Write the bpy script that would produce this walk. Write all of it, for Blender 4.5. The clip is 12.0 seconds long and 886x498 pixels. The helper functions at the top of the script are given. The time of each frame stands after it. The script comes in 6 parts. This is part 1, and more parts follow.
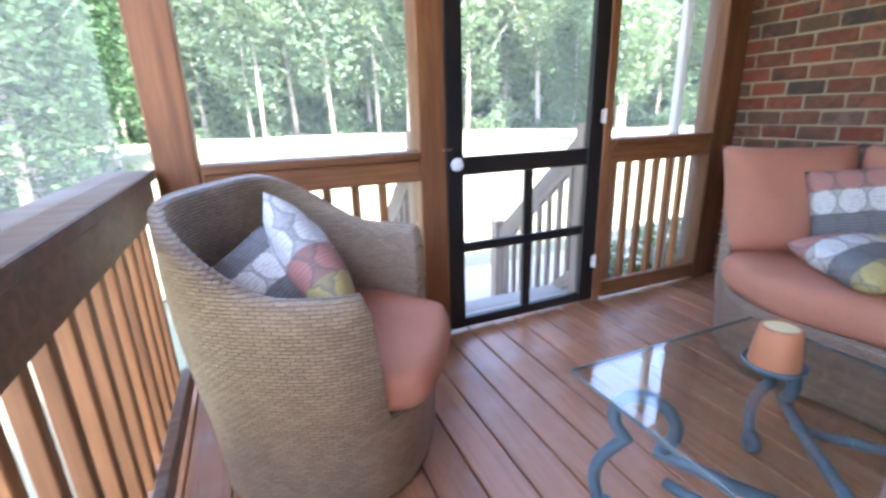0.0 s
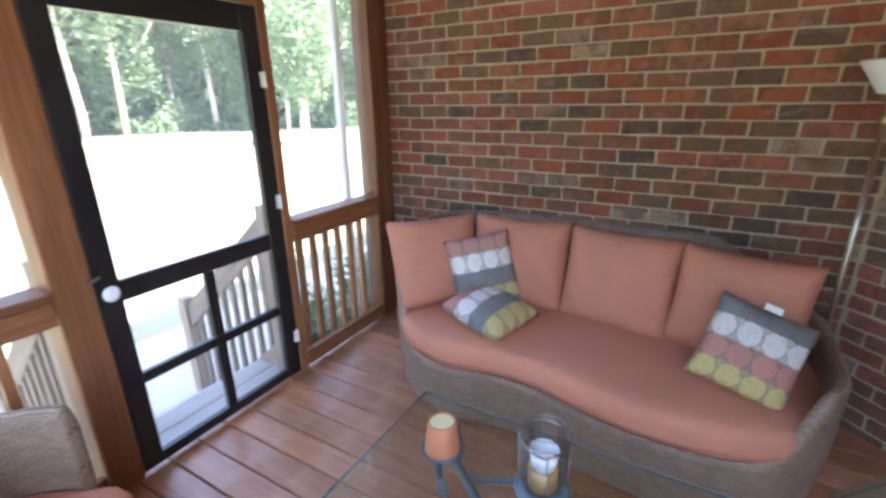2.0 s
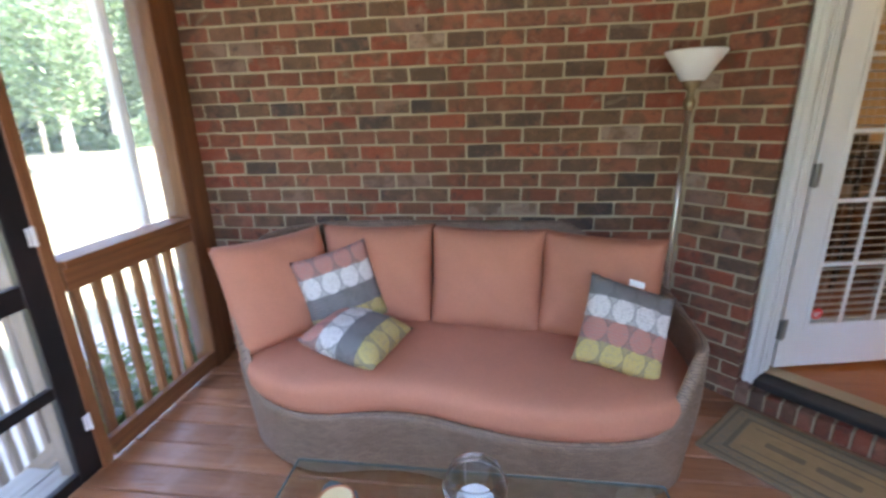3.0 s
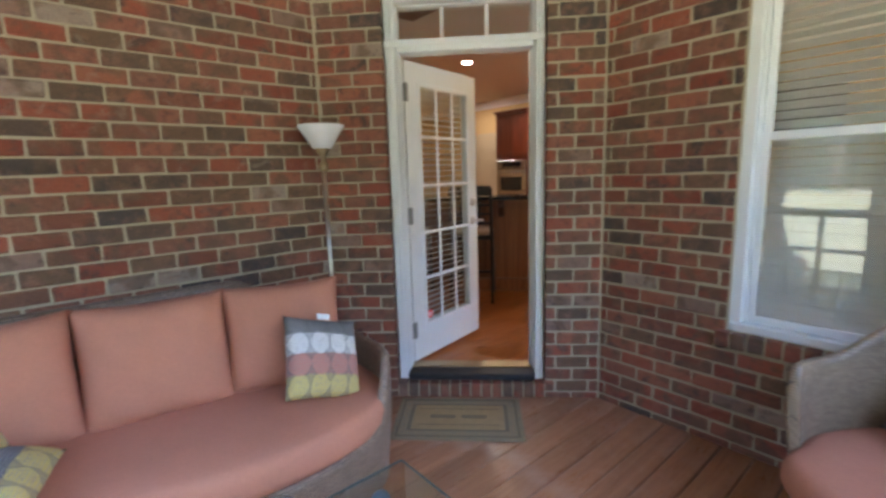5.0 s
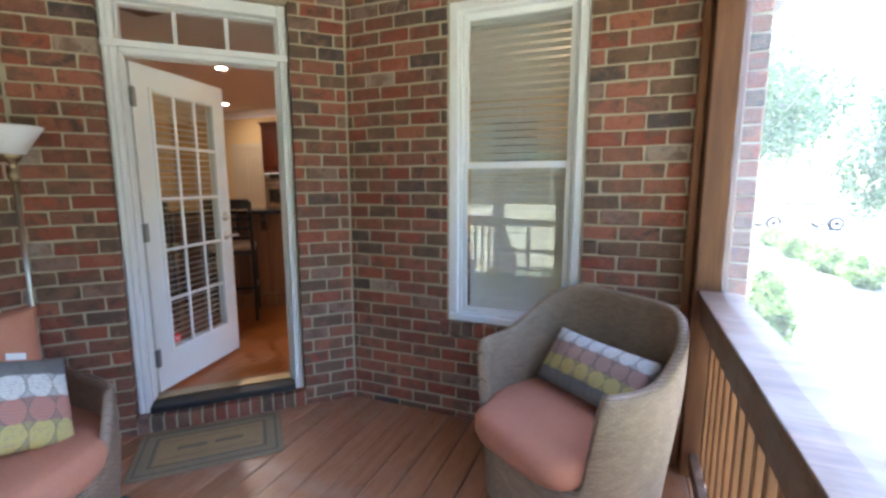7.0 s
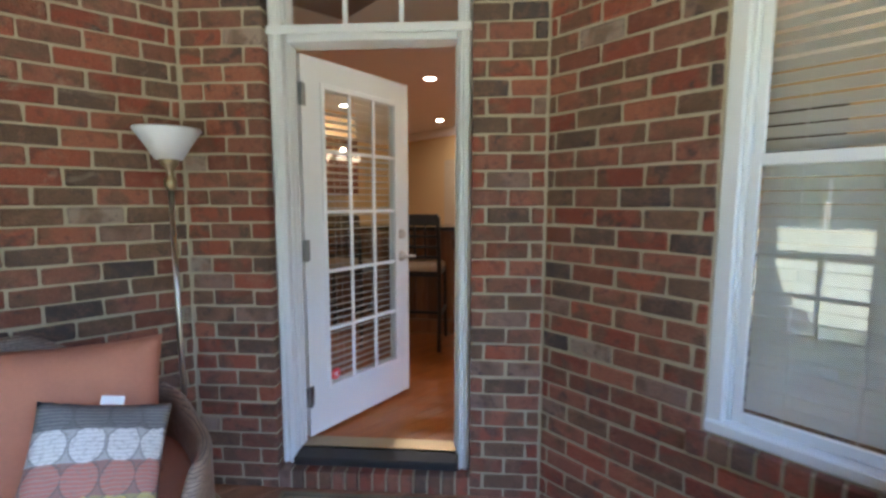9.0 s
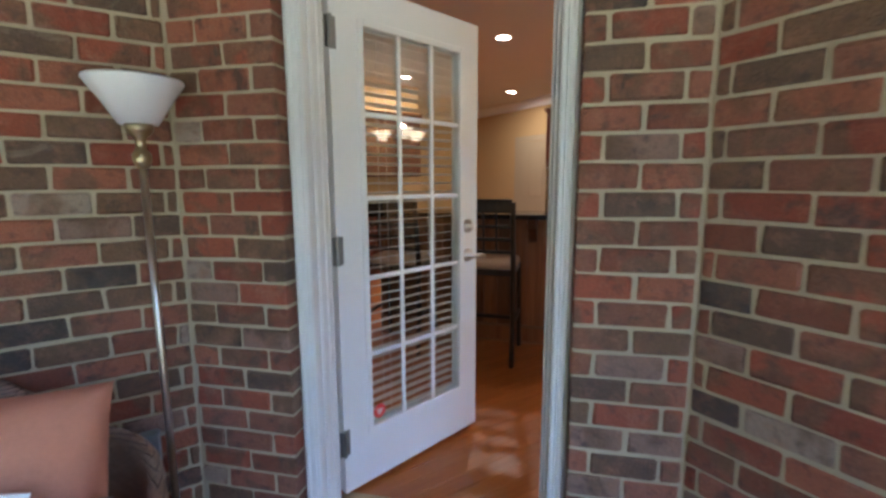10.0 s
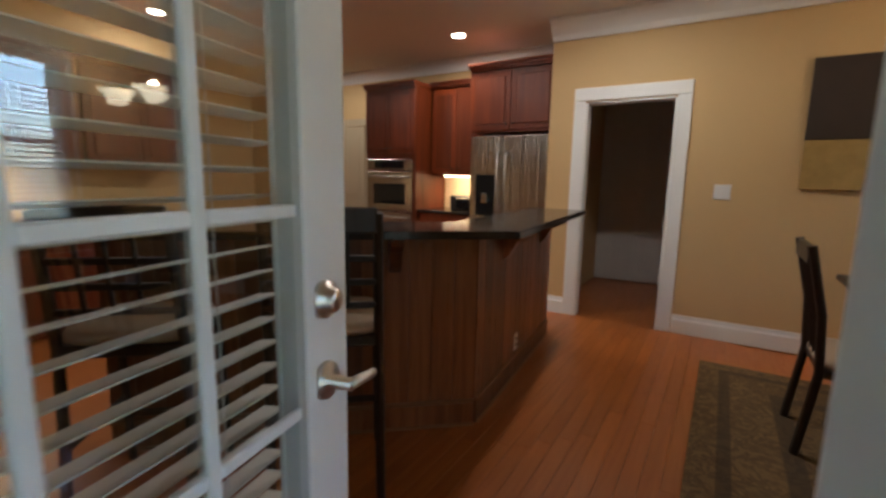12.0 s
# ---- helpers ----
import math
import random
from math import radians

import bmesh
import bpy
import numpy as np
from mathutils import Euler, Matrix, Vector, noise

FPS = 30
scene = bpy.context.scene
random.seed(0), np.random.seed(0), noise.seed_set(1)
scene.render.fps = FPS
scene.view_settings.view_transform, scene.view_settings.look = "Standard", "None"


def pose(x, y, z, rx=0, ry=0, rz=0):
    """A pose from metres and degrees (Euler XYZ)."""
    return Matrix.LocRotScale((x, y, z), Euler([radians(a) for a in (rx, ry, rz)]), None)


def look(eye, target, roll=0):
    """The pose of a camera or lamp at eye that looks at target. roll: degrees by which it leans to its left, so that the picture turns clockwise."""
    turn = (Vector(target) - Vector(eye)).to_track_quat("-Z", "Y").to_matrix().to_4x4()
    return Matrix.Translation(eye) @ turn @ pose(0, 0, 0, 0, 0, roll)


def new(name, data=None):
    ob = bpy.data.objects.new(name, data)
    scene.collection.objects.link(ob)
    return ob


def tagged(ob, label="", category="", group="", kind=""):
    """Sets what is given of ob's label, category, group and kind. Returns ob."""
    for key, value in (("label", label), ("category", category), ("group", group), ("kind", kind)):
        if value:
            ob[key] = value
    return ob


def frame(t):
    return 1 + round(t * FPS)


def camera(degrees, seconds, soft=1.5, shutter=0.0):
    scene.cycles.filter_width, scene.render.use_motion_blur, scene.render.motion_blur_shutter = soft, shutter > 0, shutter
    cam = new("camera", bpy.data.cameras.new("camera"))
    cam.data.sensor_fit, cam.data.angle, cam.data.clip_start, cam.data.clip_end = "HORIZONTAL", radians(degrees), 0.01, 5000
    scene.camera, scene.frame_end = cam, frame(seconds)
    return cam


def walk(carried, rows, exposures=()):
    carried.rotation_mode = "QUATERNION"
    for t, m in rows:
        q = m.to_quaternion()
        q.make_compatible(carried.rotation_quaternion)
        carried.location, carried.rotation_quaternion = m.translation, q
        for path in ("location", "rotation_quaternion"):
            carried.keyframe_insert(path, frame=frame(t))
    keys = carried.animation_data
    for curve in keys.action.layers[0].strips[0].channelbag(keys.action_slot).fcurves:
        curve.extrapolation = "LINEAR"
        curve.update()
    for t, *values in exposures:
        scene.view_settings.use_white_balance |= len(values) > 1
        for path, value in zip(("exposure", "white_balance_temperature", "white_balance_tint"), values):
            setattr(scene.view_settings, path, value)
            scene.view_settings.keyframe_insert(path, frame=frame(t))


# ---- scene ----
cam = camera(89.0, 12.0, soft=2.8, shutter=0.3)
PATH = [
    (0, (0.219, 0.077, 1.16), (0.955, 1.84, 0.568), -1.7),
    (0.5, (0.261, 0.1, 1.284), (1.29, 1.701, 0.671), 0.2),
    (1, (0.291, 0.099, 1.427), (1.558, 1.525, 0.823), 0.7),
    (1.5, (0.321, 0.078, 1.544), (1.778, 1.305, 0.934), 0.1),
    (2, (0.359, 0.077, 1.625), (2.002, 1.027, 0.994), -0.8),
    (2.5, (0.465, 0.16, 1.611), (2.25, 0.79, 0.966), -1.4),
    (2.7, (0.526, 0.224, 1.574), (2.362, 0.713, 0.951), -1.4),
    (4.3, (0.67, 0.568, 1.459), (2.45, -0.238, 1.034), -1.6),
    (4.5, (0.614, 0.587, 1.458), (2.335, -0.357, 1.072), -1.5),
    (5, (0.484, 0.651, 1.458), (1.988, -0.626, 1.13), -1.8),
    (5.5, (0.368, 0.698, 1.461), (1.569, -0.872, 1.157), -2.3),
    (6, (0.276, 0.732, 1.473), (1.162, -1.035, 1.167), -0.7),
    (6.5, (0.235, 0.762, 1.484), (0.967, -1.075, 1.184), 0.3),
    (6.7, (0.215, 0.747, 1.488), (0.934, -1.096, 1.19), 0.2),
    (8.3, (0.396, 0.182, 1.463), (1.645, -1.368, 1.26), -1.5),
    (8.5, (0.473, 0.085, 1.461), (1.791, -1.406, 1.264), -0.8),
    (9, (0.679, -0.142, 1.454), (2.178, -1.448, 1.236), 0.1),
    (9.5, (0.924, -0.374, 1.453), (2.552, -1.508, 1.2), -0.3),
    (10, (1.262, -0.558, 1.449), (2.926, -1.628, 1.154), -0.2),
    (10.5, (1.626, -0.744, 1.446), (3.26, -1.851, 1.12), -0.5),
    (11, (1.997, -0.946, 1.425), (3.535, -2.19, 1.123), -0.4),
    (11.5, (2.292, -1.123, 1.461), (3.619, -2.588, 1.155), -0.2),
    (12, (2.521, -1.346, 1.435), (3.557, -3.03, 1.128), 1.1),
]
EXPOSURES = [(0.0, 4.15, 6250, 20), (1.5, 4.15, 6350, 19), (2.7, 4.25, 6500, 20), (4.5, 4.32, 6300, 18), (6.5, 4.33, 6000, 17), (8.5, 4.36, 5900, 17), (10.0, 4.32, 5750, 17), (11.0, 3.98, 5650, 13), (11.5, 3.82, 5600, 12), (12.0, 3.64, 5550, 10)]
walk(cam, [(t, look(eye, target, roll)) for t, eye, target, roll in PATH], EXPOSURES)

# ---- light ----
world = bpy.data.worlds.new("sky")
scene.world = world
world.use_nodes = True
SUN_ELEV, SUN_AZ = 56.0, 170.0
wt = world.node_tree
sky = wt.nodes.new("ShaderNodeTexSky")
sky.sky_type = "NISHITA"
sky.sun_disc = False
sky.sun_elevation, sky.sun_rotation = radians(SUN_ELEV), radians(SUN_AZ)
sky.air_density, sky.dust_density = 1.0, 1.6
wt.links.new(sky.outputs[0], wt.nodes["Background"].inputs[0])
wt.nodes["Background"].inputs[1].default_value = 0.15
sun = new("sun", bpy.data.lights.new("sun", "SUN"))
sun.data.energy, sun.data.angle, sun.data.color = 3.0, radians(0.6), (1.0, 0.97, 0.92)
sa, se = radians(SUN_AZ), radians(SUN_ELEV)
sun_dir = Vector((math.sin(sa) * math.cos(se), math.cos(sa) * math.cos(se), math.sin(se)))
sun.matrix_basis = look(sun_dir * 30, (0, 0, 0))


def lamp_area(name, place, size, watts, colour, aim=None, shape="DISK"):
    d = bpy.data.lights.new(name, "AREA")
    d.shape, d.size, d.energy, d.color = shape, size, watts, colour
    ob = new(name, d)
    ob.matrix_basis = look(place, aim or (place[0], place[1] + 0.001, place[2] - 1))
    return ob


WARM = (1.0, 0.72, 0.42)
CANS = ((5.0, -5.6), (5.0, -3.7), (7.1, -5.65), (7.1, -3.7), (3.3, -4.6))

# ---- materials ----
class Nodes:
    def __init__(self, name):
        self.mat = bpy.data.materials.new(name)
        self.mat.use_nodes = True
        self.t = self.mat.node_tree
        self.b = self.t.nodes["Principled BSDF"]
        self.out = self.t.nodes["Material Output"]

    def n(self, kind, operation="", data_type="", blend_type="", **kw):
        node = self.t.nodes.new("ShaderNode" + kind)
        if data_type:
            node.data_type = data_type
        if operation:
            node.operation = operation
        if blend_type:
            node.blend_type = blend_type
        for k, v in kw.items():
            self.put(node.inputs[k], v)
        return node

    def put(self, sock, v):
        if isinstance(v, bpy.types.NodeSocket):
            self.t.links.new(v, sock)
        else:
            sock.default_value = v

    def coords(self, kind="Object", scale=(1, 1, 1), rot=(0, 0, 0)):
        tc = self.n("TexCoord")
        mp = self.n("Mapping")
        self.t.links.new(tc.outputs[kind], mp.inputs[0])
        mp.inputs["Scale"].default_value = scale
        mp.inputs["Rotation"].default_value = rot
        return mp.outputs[0]

    def noise(self, vec, scale, detail=4.0, rough=0.55, dist=0.0):
        nd = self.n("TexNoise")
        self.t.links.new(vec, nd.inputs["Vector"])
        nd.inputs["Scale"].default_value = scale
        nd.inputs["Detail"].default_value = detail
        nd.inputs["Roughness"].default_value = rough
        nd.inputs["Distortion"].default_value = dist
        return nd.outputs[0]

    def ramp(self, fac, stops, mode="LINEAR"):
        r = self.n("ValToRGB")
        r.color_ramp.interpolation = mode
        e = r.color_ramp.elements
        while len(e) < len(stops):
            e.new(0.5)
        for el, (p, c) in zip(e, stops):
            el.position = p
            el.color = (*c, 1) if len(c) == 3 else c
        self.t.links.new(fac, r.inputs[0])
        return r.outputs[0]

    def mix(self, fac, a, b, mode="MIX"):
        m = self.n("Mix", data_type="RGBA", blend_type=mode)
        self.put(m.inputs[0], fac)
        self.put(m.inputs[6], a if not isinstance(a, tuple) else (*a, 1))
        self.put(m.inputs[7], b if not isinstance(b, tuple) else (*b, 1))
        return m.outputs[2]

    def math(self, op, a, b=0.0, c=0.0):
        m = self.n("Math", operation=op)
        self.put(m.inputs[0], a)
        self.put(m.inputs[1], b)
        self.put(m.inputs[2], c)
        return m.outputs[0]

    def bump(self, height, strength=0.3, dist=0.01):
        bp = self.n("Bump")
        self.t.links.new(height, bp.inputs["Height"])
        bp.inputs["Strength"].default_value = strength
        bp.inputs["Distance"].default_value = dist
        self.t.links.new(bp.outputs[0], self.b.inputs["Normal"])

    def set(self, **kw):
        for k, v in kw.items():
            self.put(self.b.inputs[k.replace("_", " ")], v if not (isinstance(v, tuple) and len(v) == 3) else (*v, 1))
        return self.mat


def grey(n, fac, lo, hi):
    m = n.n("MapRange")
    n.t.links.new(fac, m.inputs[0])
    m.inputs[3].default_value, m.inputs[4].default_value = lo, hi
    return m.outputs[0]


def wood(name, dark, light, rough=0.5, axis=2, scale=1.0, single=True, wear_or_sheen=None, tone=(0.72, 1.2)):
    """Sawn or stained timber, the grain along one local axis."""
    n = Nodes(name)
    sc = [14 * scale] * 3
    sc[axis] = 0.9 * scale
    v = n.coords("Object", tuple(sc))
    if single:
        info = n.n("ObjectInfo")
        add = n.n("VectorMath", operation="ADD")
        mul = n.math("MULTIPLY", info.outputs["Random"], 40.0)
        n.t.links.new(v, add.inputs[0])
        n.t.links.new(mul, add.inputs[1])
        v = add.outputs[0]
    g = n.noise(v, 1.6, 6, 0.6, 1.2)
    fine = n.noise(v, 9.0, 3, 0.6)
    col = n.ramp(g, [(0.28, dark), (0.72, light)])
    col = n.mix(n.math("MULTIPLY", fine, 0.35), col, tuple(c * 0.55 for c in dark))
    if single:
        k = grey(n, info.outputs["Random"], *tone)
        col = n.mix(1.0, col, n.n("CombineColor", Red=k, Green=k, Blue=k).outputs[0], "MULTIPLY")
    if wear_or_sheen:
        big = n.noise(n.coords("Object", (1, 1, 1)), 3.0, 5)
        col = n.mix(n.ramp(big, [(0.5, (0, 0, 0)), (0.75, (0.75, 0.75, 0.75))]), col, wear_or_sheen)
    n.bump(g, 0.25, 0.004)
    n.set(Base_Color=col, Roughness=grey(n, fine, rough - 0.12, rough + 0.15))
    return n.mat


def plain(name, colour, rough=0.5, metal=0.0, vary=0.08, scale=6.0, bump=0.1, kind="Object"):
    """A painted, cast or woven surface with slight stains and relief."""
    n = Nodes(name)
    v = n.coords(kind)
    a = n.noise(v, scale, 5)
    b = n.noise(v, scale * 14, 3)
    k = n.math("ADD", grey(n, a, 1 - vary, 1 + vary), grey(n, b, -vary * 0.5, vary * 0.5))
    col = n.mix(1.0, colour, n.n("CombineColor", Red=k, Green=k, Blue=k).outputs[0], "MULTIPLY")
    n.bump(b, bump, 0.002)
    return n.set(Base_Color=col, Roughness=grey(n, a, rough - 0.06, rough + 0.08), Metallic=metal)


def brick_mat(name, island):
    n = Nodes(name)
    src = n.n("NewGeometry").outputs["Random Per Island"] if island else n.n("ObjectInfo").outputs["Random"]
    col = n.ramp(src, [(0.0, (0.27, 0.070, 0.040)), (0.13, (0.34, 0.095, 0.052)), (0.26, (0.22, 0.078, 0.046)), (0.40, (0.31, 0.115, 0.07)),
                       (0.52, (0.25, 0.105, 0.065)), (0.63, (0.185, 0.105, 0.062)), (0.73, (0.36, 0.125, 0.07)), (0.82, (0.135, 0.085, 0.058)),
                       (0.885, (0.27, 0.165, 0.125)), (0.935, (0.088, 0.066, 0.056)), (0.975, (0.36, 0.27, 0.21))], "CONSTANT")
    v0 = n.coords("Object")
    add = n.n("VectorMath", operation="ADD")
    n.t.links.new(v0, add.inputs[0])
    n.t.links.new(n.math("MULTIPLY", src, 53.0), add.inputs[1])
    v = add.outputs[0]
    a, b = n.noise(v, 15.0, 5, 0.65), n.noise(v, 120.0, 3)
    # flashed ends: large patches of brown and charcoal within one brick
    patch = n.noise(v, 6.5, 3, 0.5, 0.6)
    col = n.mix(n.ramp(patch, [(0.50, (0, 0, 0)), (0.60, (0.75, 0.75, 0.75))]), col, (0.165, 0.098, 0.06))
    col = n.mix(n.ramp(n.noise(v, 8.5, 4, 0.6, 0.4), [(0.60, (0, 0, 0)), (0.70, (0.8, 0.8, 0.8))]), col, (0.072, 0.055, 0.048))
    col = n.mix(n.ramp(a, [(0.50, (0, 0, 0)), (0.72, (0.5, 0.5, 0.5))]), col, (0.37, 0.17, 0.105))
    col = n.mix(n.ramp(n.noise(v, 26.0, 4), [(0.55, (0, 0, 0)), (0.72, (0.6, 0.6, 0.6))]), col, (0.09, 0.06, 0.05))
    # pale mortar smears across several bricks
    wash = n.ramp(n.noise(v0, 5.0, 7, 0.72, 1.0), [(0.57, (0, 0, 0)), (0.72, (0.6, 0.6, 0.6))])
    col = n.mix(wash, col, (0.42, 0.33, 0.25))
    k = grey(n, b, 0.70, 1.2)
    col = n.mix(1.0, col, n.n("CombineColor", Red=k, Green=k, Blue=k).outputs[0], "MULTIPLY")
    n.bump(n.math("ADD", b, n.math("MULTIPLY", a, 2.2)), 0.8, 0.006)
    return n.set(Base_Color=col, Roughness=0.82)


BRICK, BRICK_J = brick_mat("brick", False), brick_mat("brick_joined", True)
MORTAR = plain("mortar", (0.46, 0.385, 0.265), 0.95, 0, 0.18, 9, 0.6)
CEDAR = wood("stained_timber", (0.17, 0.062, 0.022), (0.36, 0.15, 0.055), 0.5, 2)
CEDAR_X = wood("stained_timber_x", (0.17, 0.062, 0.022), (0.36, 0.15, 0.055), 0.5, 0)
CEDAR_Y = wood("weathered_rail_timber", (0.11, 0.06, 0.035), (0.26, 0.14, 0.075), 0.5, 1, wear_or_sheen=(0.30, 0.26, 0.22))
BALUSTER = wood("baluster_timber", (0.24, 0.10, 0.035), (0.46, 0.21, 0.08), 0.5, 2)
GREYWOOD = wood("outdoor_timber", (0.22, 0.15, 0.10), (0.42, 0.31, 0.22), 0.7, 1)
GREYWOOD_Z = wood("outdoor_baluster_timber", (0.22, 0.15, 0.10), (0.42, 0.31, 0.22), 0.7, 2)
STEP = wood("stair_tread_timber", (0.34, 0.30, 0.26), (0.52, 0.48, 0.42), 0.75, 0)
# The pale pinkish patches on worn boards also hold the sky's sheen.
DECK = wood("deck_board", (0.33, 0.13, 0.058), (0.53, 0.245, 0.115), 0.30, 1, 0.8, wear_or_sheen=(0.50, 0.32, 0.235))
OAK = wood("oak_strip_floor", (0.33, 0.092, 0.015), (0.44, 0.142, 0.028), 0.32, 1, 0.7, tone=(0.9, 1.08))
CHERRY = wood("cherry_cabinet", (0.10, 0.017, 0.004), (0.23, 0.046, 0.009), 0.36, 2, 0.7)
WALNUT = wood("bar_panel", (0.14, 0.052, 0.019), (0.35, 0.142, 0.055), 0.30, 2, 0.6, tone=(0.55, 1.35))
BAR_EDGE = wood("bar_moulding", (0.24, 0.115, 0.05), (0.40, 0.20, 0.095), 0.35, 0, 0.6)
ESPRESSO = wood("espresso_wood", (0.012, 0.008, 0.006), (0.03, 0.019, 0.014), 0.35, 2)
BLACKPAINT = plain("black_paint", (0.012, 0.012, 0.013), 0.38, 0, 0.1, 5, 0.12)
WHITEPAINT = plain("white_paint", (0.80, 0.81, 0.80), 0.4, 0, 0.03, 3, 0.05)
TAN = plain("tan_wall_paint", (0.60, 0.42, 0.20), 0.7, 0, 0.03, 2, 0.1)
CREAM = plain("ceiling_paint", (0.70, 0.70, 0.68), 0.8, 0, 0.02, 2, 0.1)
# Dark boards for the unseen porch ceiling, cutting bounce onto the upper walls.
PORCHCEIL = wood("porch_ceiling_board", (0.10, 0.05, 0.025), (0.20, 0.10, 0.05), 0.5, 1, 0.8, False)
GREYROOM = plain("grey_room_paint", (0.62, 0.61, 0.59), 0.8, 0, 0.04, 2, 0.1)
GRANITE = plain("dark_granite", (0.022, 0.017, 0.015), 0.12, 0, 0.6, 60, 0.02)
GRANITE.node_tree.nodes["Principled BSDF"].inputs["Specular IOR Level"].default_value = 0.28
STEEL = plain("brushed_steel", (0.52, 0.50, 0.48), 0.24, 1.0, 0.06, 4, 0.03)


def brushed_mat():
    """Stainless sheet with upright brushing that draws reflections into streaks."""
    n = Nodes("brushed_sheet_steel")
    v = n.coords("Object", (26, 26, 0.35))
    a, b = n.noise(v, 1.0, 3, 0.5), n.noise(v, 7.0, 2)
    n.bump(n.math("ADD", a, n.math("MULTIPLY", b, 0.15)), 0.6, 0.025)
    return n.set(Base_Color=(0.62, 0.59, 0.56), Metallic=1.0, Roughness=grey(n, b, 0.16, 0.28))


SHEET = brushed_mat()
NICKEL = plain("satin_nickel", (0.62, 0.58, 0.52), 0.28, 1.0, 0.05, 8, 0.02)
BRASS = plain("aged_brass", (0.42, 0.33, 0.2), 0.35, 1.0, 0.1, 12, 0.03)
DARKMETAL = plain("dark_bronze", (0.06, 0.05, 0.045), 0.4, 0.8, 0.1, 12, 0.05)
WHITEPLASTIC = plain("white_plastic", (0.8, 0.8, 0.78), 0.35, 0, 0.03, 8, 0.02)
CORAL = plain("coral_canvas", (0.52, 0.215, 0.13), 0.88, 0, 0.14, 5, 0.6)
BLUEIRON = plain("blue_painted_iron", (0.095, 0.14, 0.17), 0.45, 0.0, 0.22, 18, 0.3)
TERRACOTTA = plain("terracotta", (0.46, 0.17, 0.075), 0.6, 0, 0.12, 14, 0.2)
WAX = plain("candle_wax", (0.78, 0.66, 0.36), 0.5, 0, 0.06, 12, 0.1)
WAXBROWN = plain("amber_wax", (0.52, 0.30, 0.10), 0.5, 0, 0.2, 12, 0.1)
RUBBER = plain("dark_threshold", (0.022, 0.022, 0.022), 0.55, 0, 0.2, 20, 0.2)
TAG = plain("paper_tag", (0.85, 0.85, 0.85), 0.6, 0, 0.02, 5, 0.02)
REDTAG = plain("red_sticker", (0.75, 0.06, 0.06), 0.5, 0, 0.05, 8, 0.02)
SEATFAB = plain("beige_seat_fabric", (0.50, 0.38, 0.26), 0.85, 0, 0.08, 8, 0.3)
CONCRETE = plain("pale_concrete", (0.36, 0.33, 0.28), 0.9, 0, 0.1, 0.8, 0.3)
MULCH = plain("mulch", (0.10, 0.065, 0.045), 0.95, 0, 0.5, 18, 1.0)
BARK = plain("bark", (0.38, 0.34, 0.29), 0.9, 0, 0.3, 5, 0.8)
CARPAINT = plain("silver_car_paint", (0.55, 0.56, 0.58), 0.25, 0.3, 0.02, 2, 0.0)
BLACKGLASS = plain("tinted_glass", (0.01, 0.012, 0.014), 0.06, 0, 0.02, 2, 0.0)
TYRE = plain("tyre_rubber", (0.02, 0.02, 0.02), 0.8, 0, 0.1, 10, 0.2)
ROOFING = plain("shingle_roof", (0.10, 0.09, 0.085), 0.9, 0, 0.2, 6, 0.4)


def glass_mat(name, tint=(1, 1, 1), gloss=1.0, base=0.0):
    n = Nodes(name)
    lw = n.n("LayerWeight")
    lw.inputs[0].default_value = 0.5
    fac = n.math("ADD", n.math("MULTIPLY", n.math("POWER", lw.outputs["Facing"], 5.0), 0.9), 0.045 * gloss + base)
    tr, gl, mx = n.n("BsdfTransparent"), n.n("BsdfGlossy"), n.n("MixShader")
    tr.inputs[0].default_value = (*tint, 1)
    gl.inputs["Roughness"].default_value = 0.01
    n.t.links.new(fac, mx.inputs[0])
    n.t.links.new(tr.outputs[0], mx.inputs[1])
    n.t.links.new(gl.outputs[0], mx.inputs[2])
    n.t.links.new(mx.outputs[0], n.out.inputs[0])
    return n.mat


GLASS = glass_mat("window_glass", (0.93, 0.95, 0.94), 1.7)
TABLEGLASS = glass_mat("table_glass", (0.92, 0.96, 0.95), 2.0)
JARGLASS = glass_mat("jar_glass", (0.93, 0.95, 0.96), 1.5, 0.03)


def screen_mat():
    n = Nodes("insect_screen")
    tr, df, mx = n.n("BsdfTransparent"), n.n("BsdfTranslucent"), n.n("MixShader")
    df.inputs[0].default_value = (0.72, 0.74, 0.74, 1)
    v = n.coords("Object")
    n.t.links.new(grey(n, n.noise(v, 1.2, 3), 0.045, 0.075), mx.inputs[0])
    n.t.links.new(tr.outputs[0], mx.inputs[1])
    n.t.links.new(df.outputs[0], mx.inputs[2])
    n.t.links.new(mx.outputs[0], n.out.inputs[0])
    return n.mat


SCREEN = screen_mat()


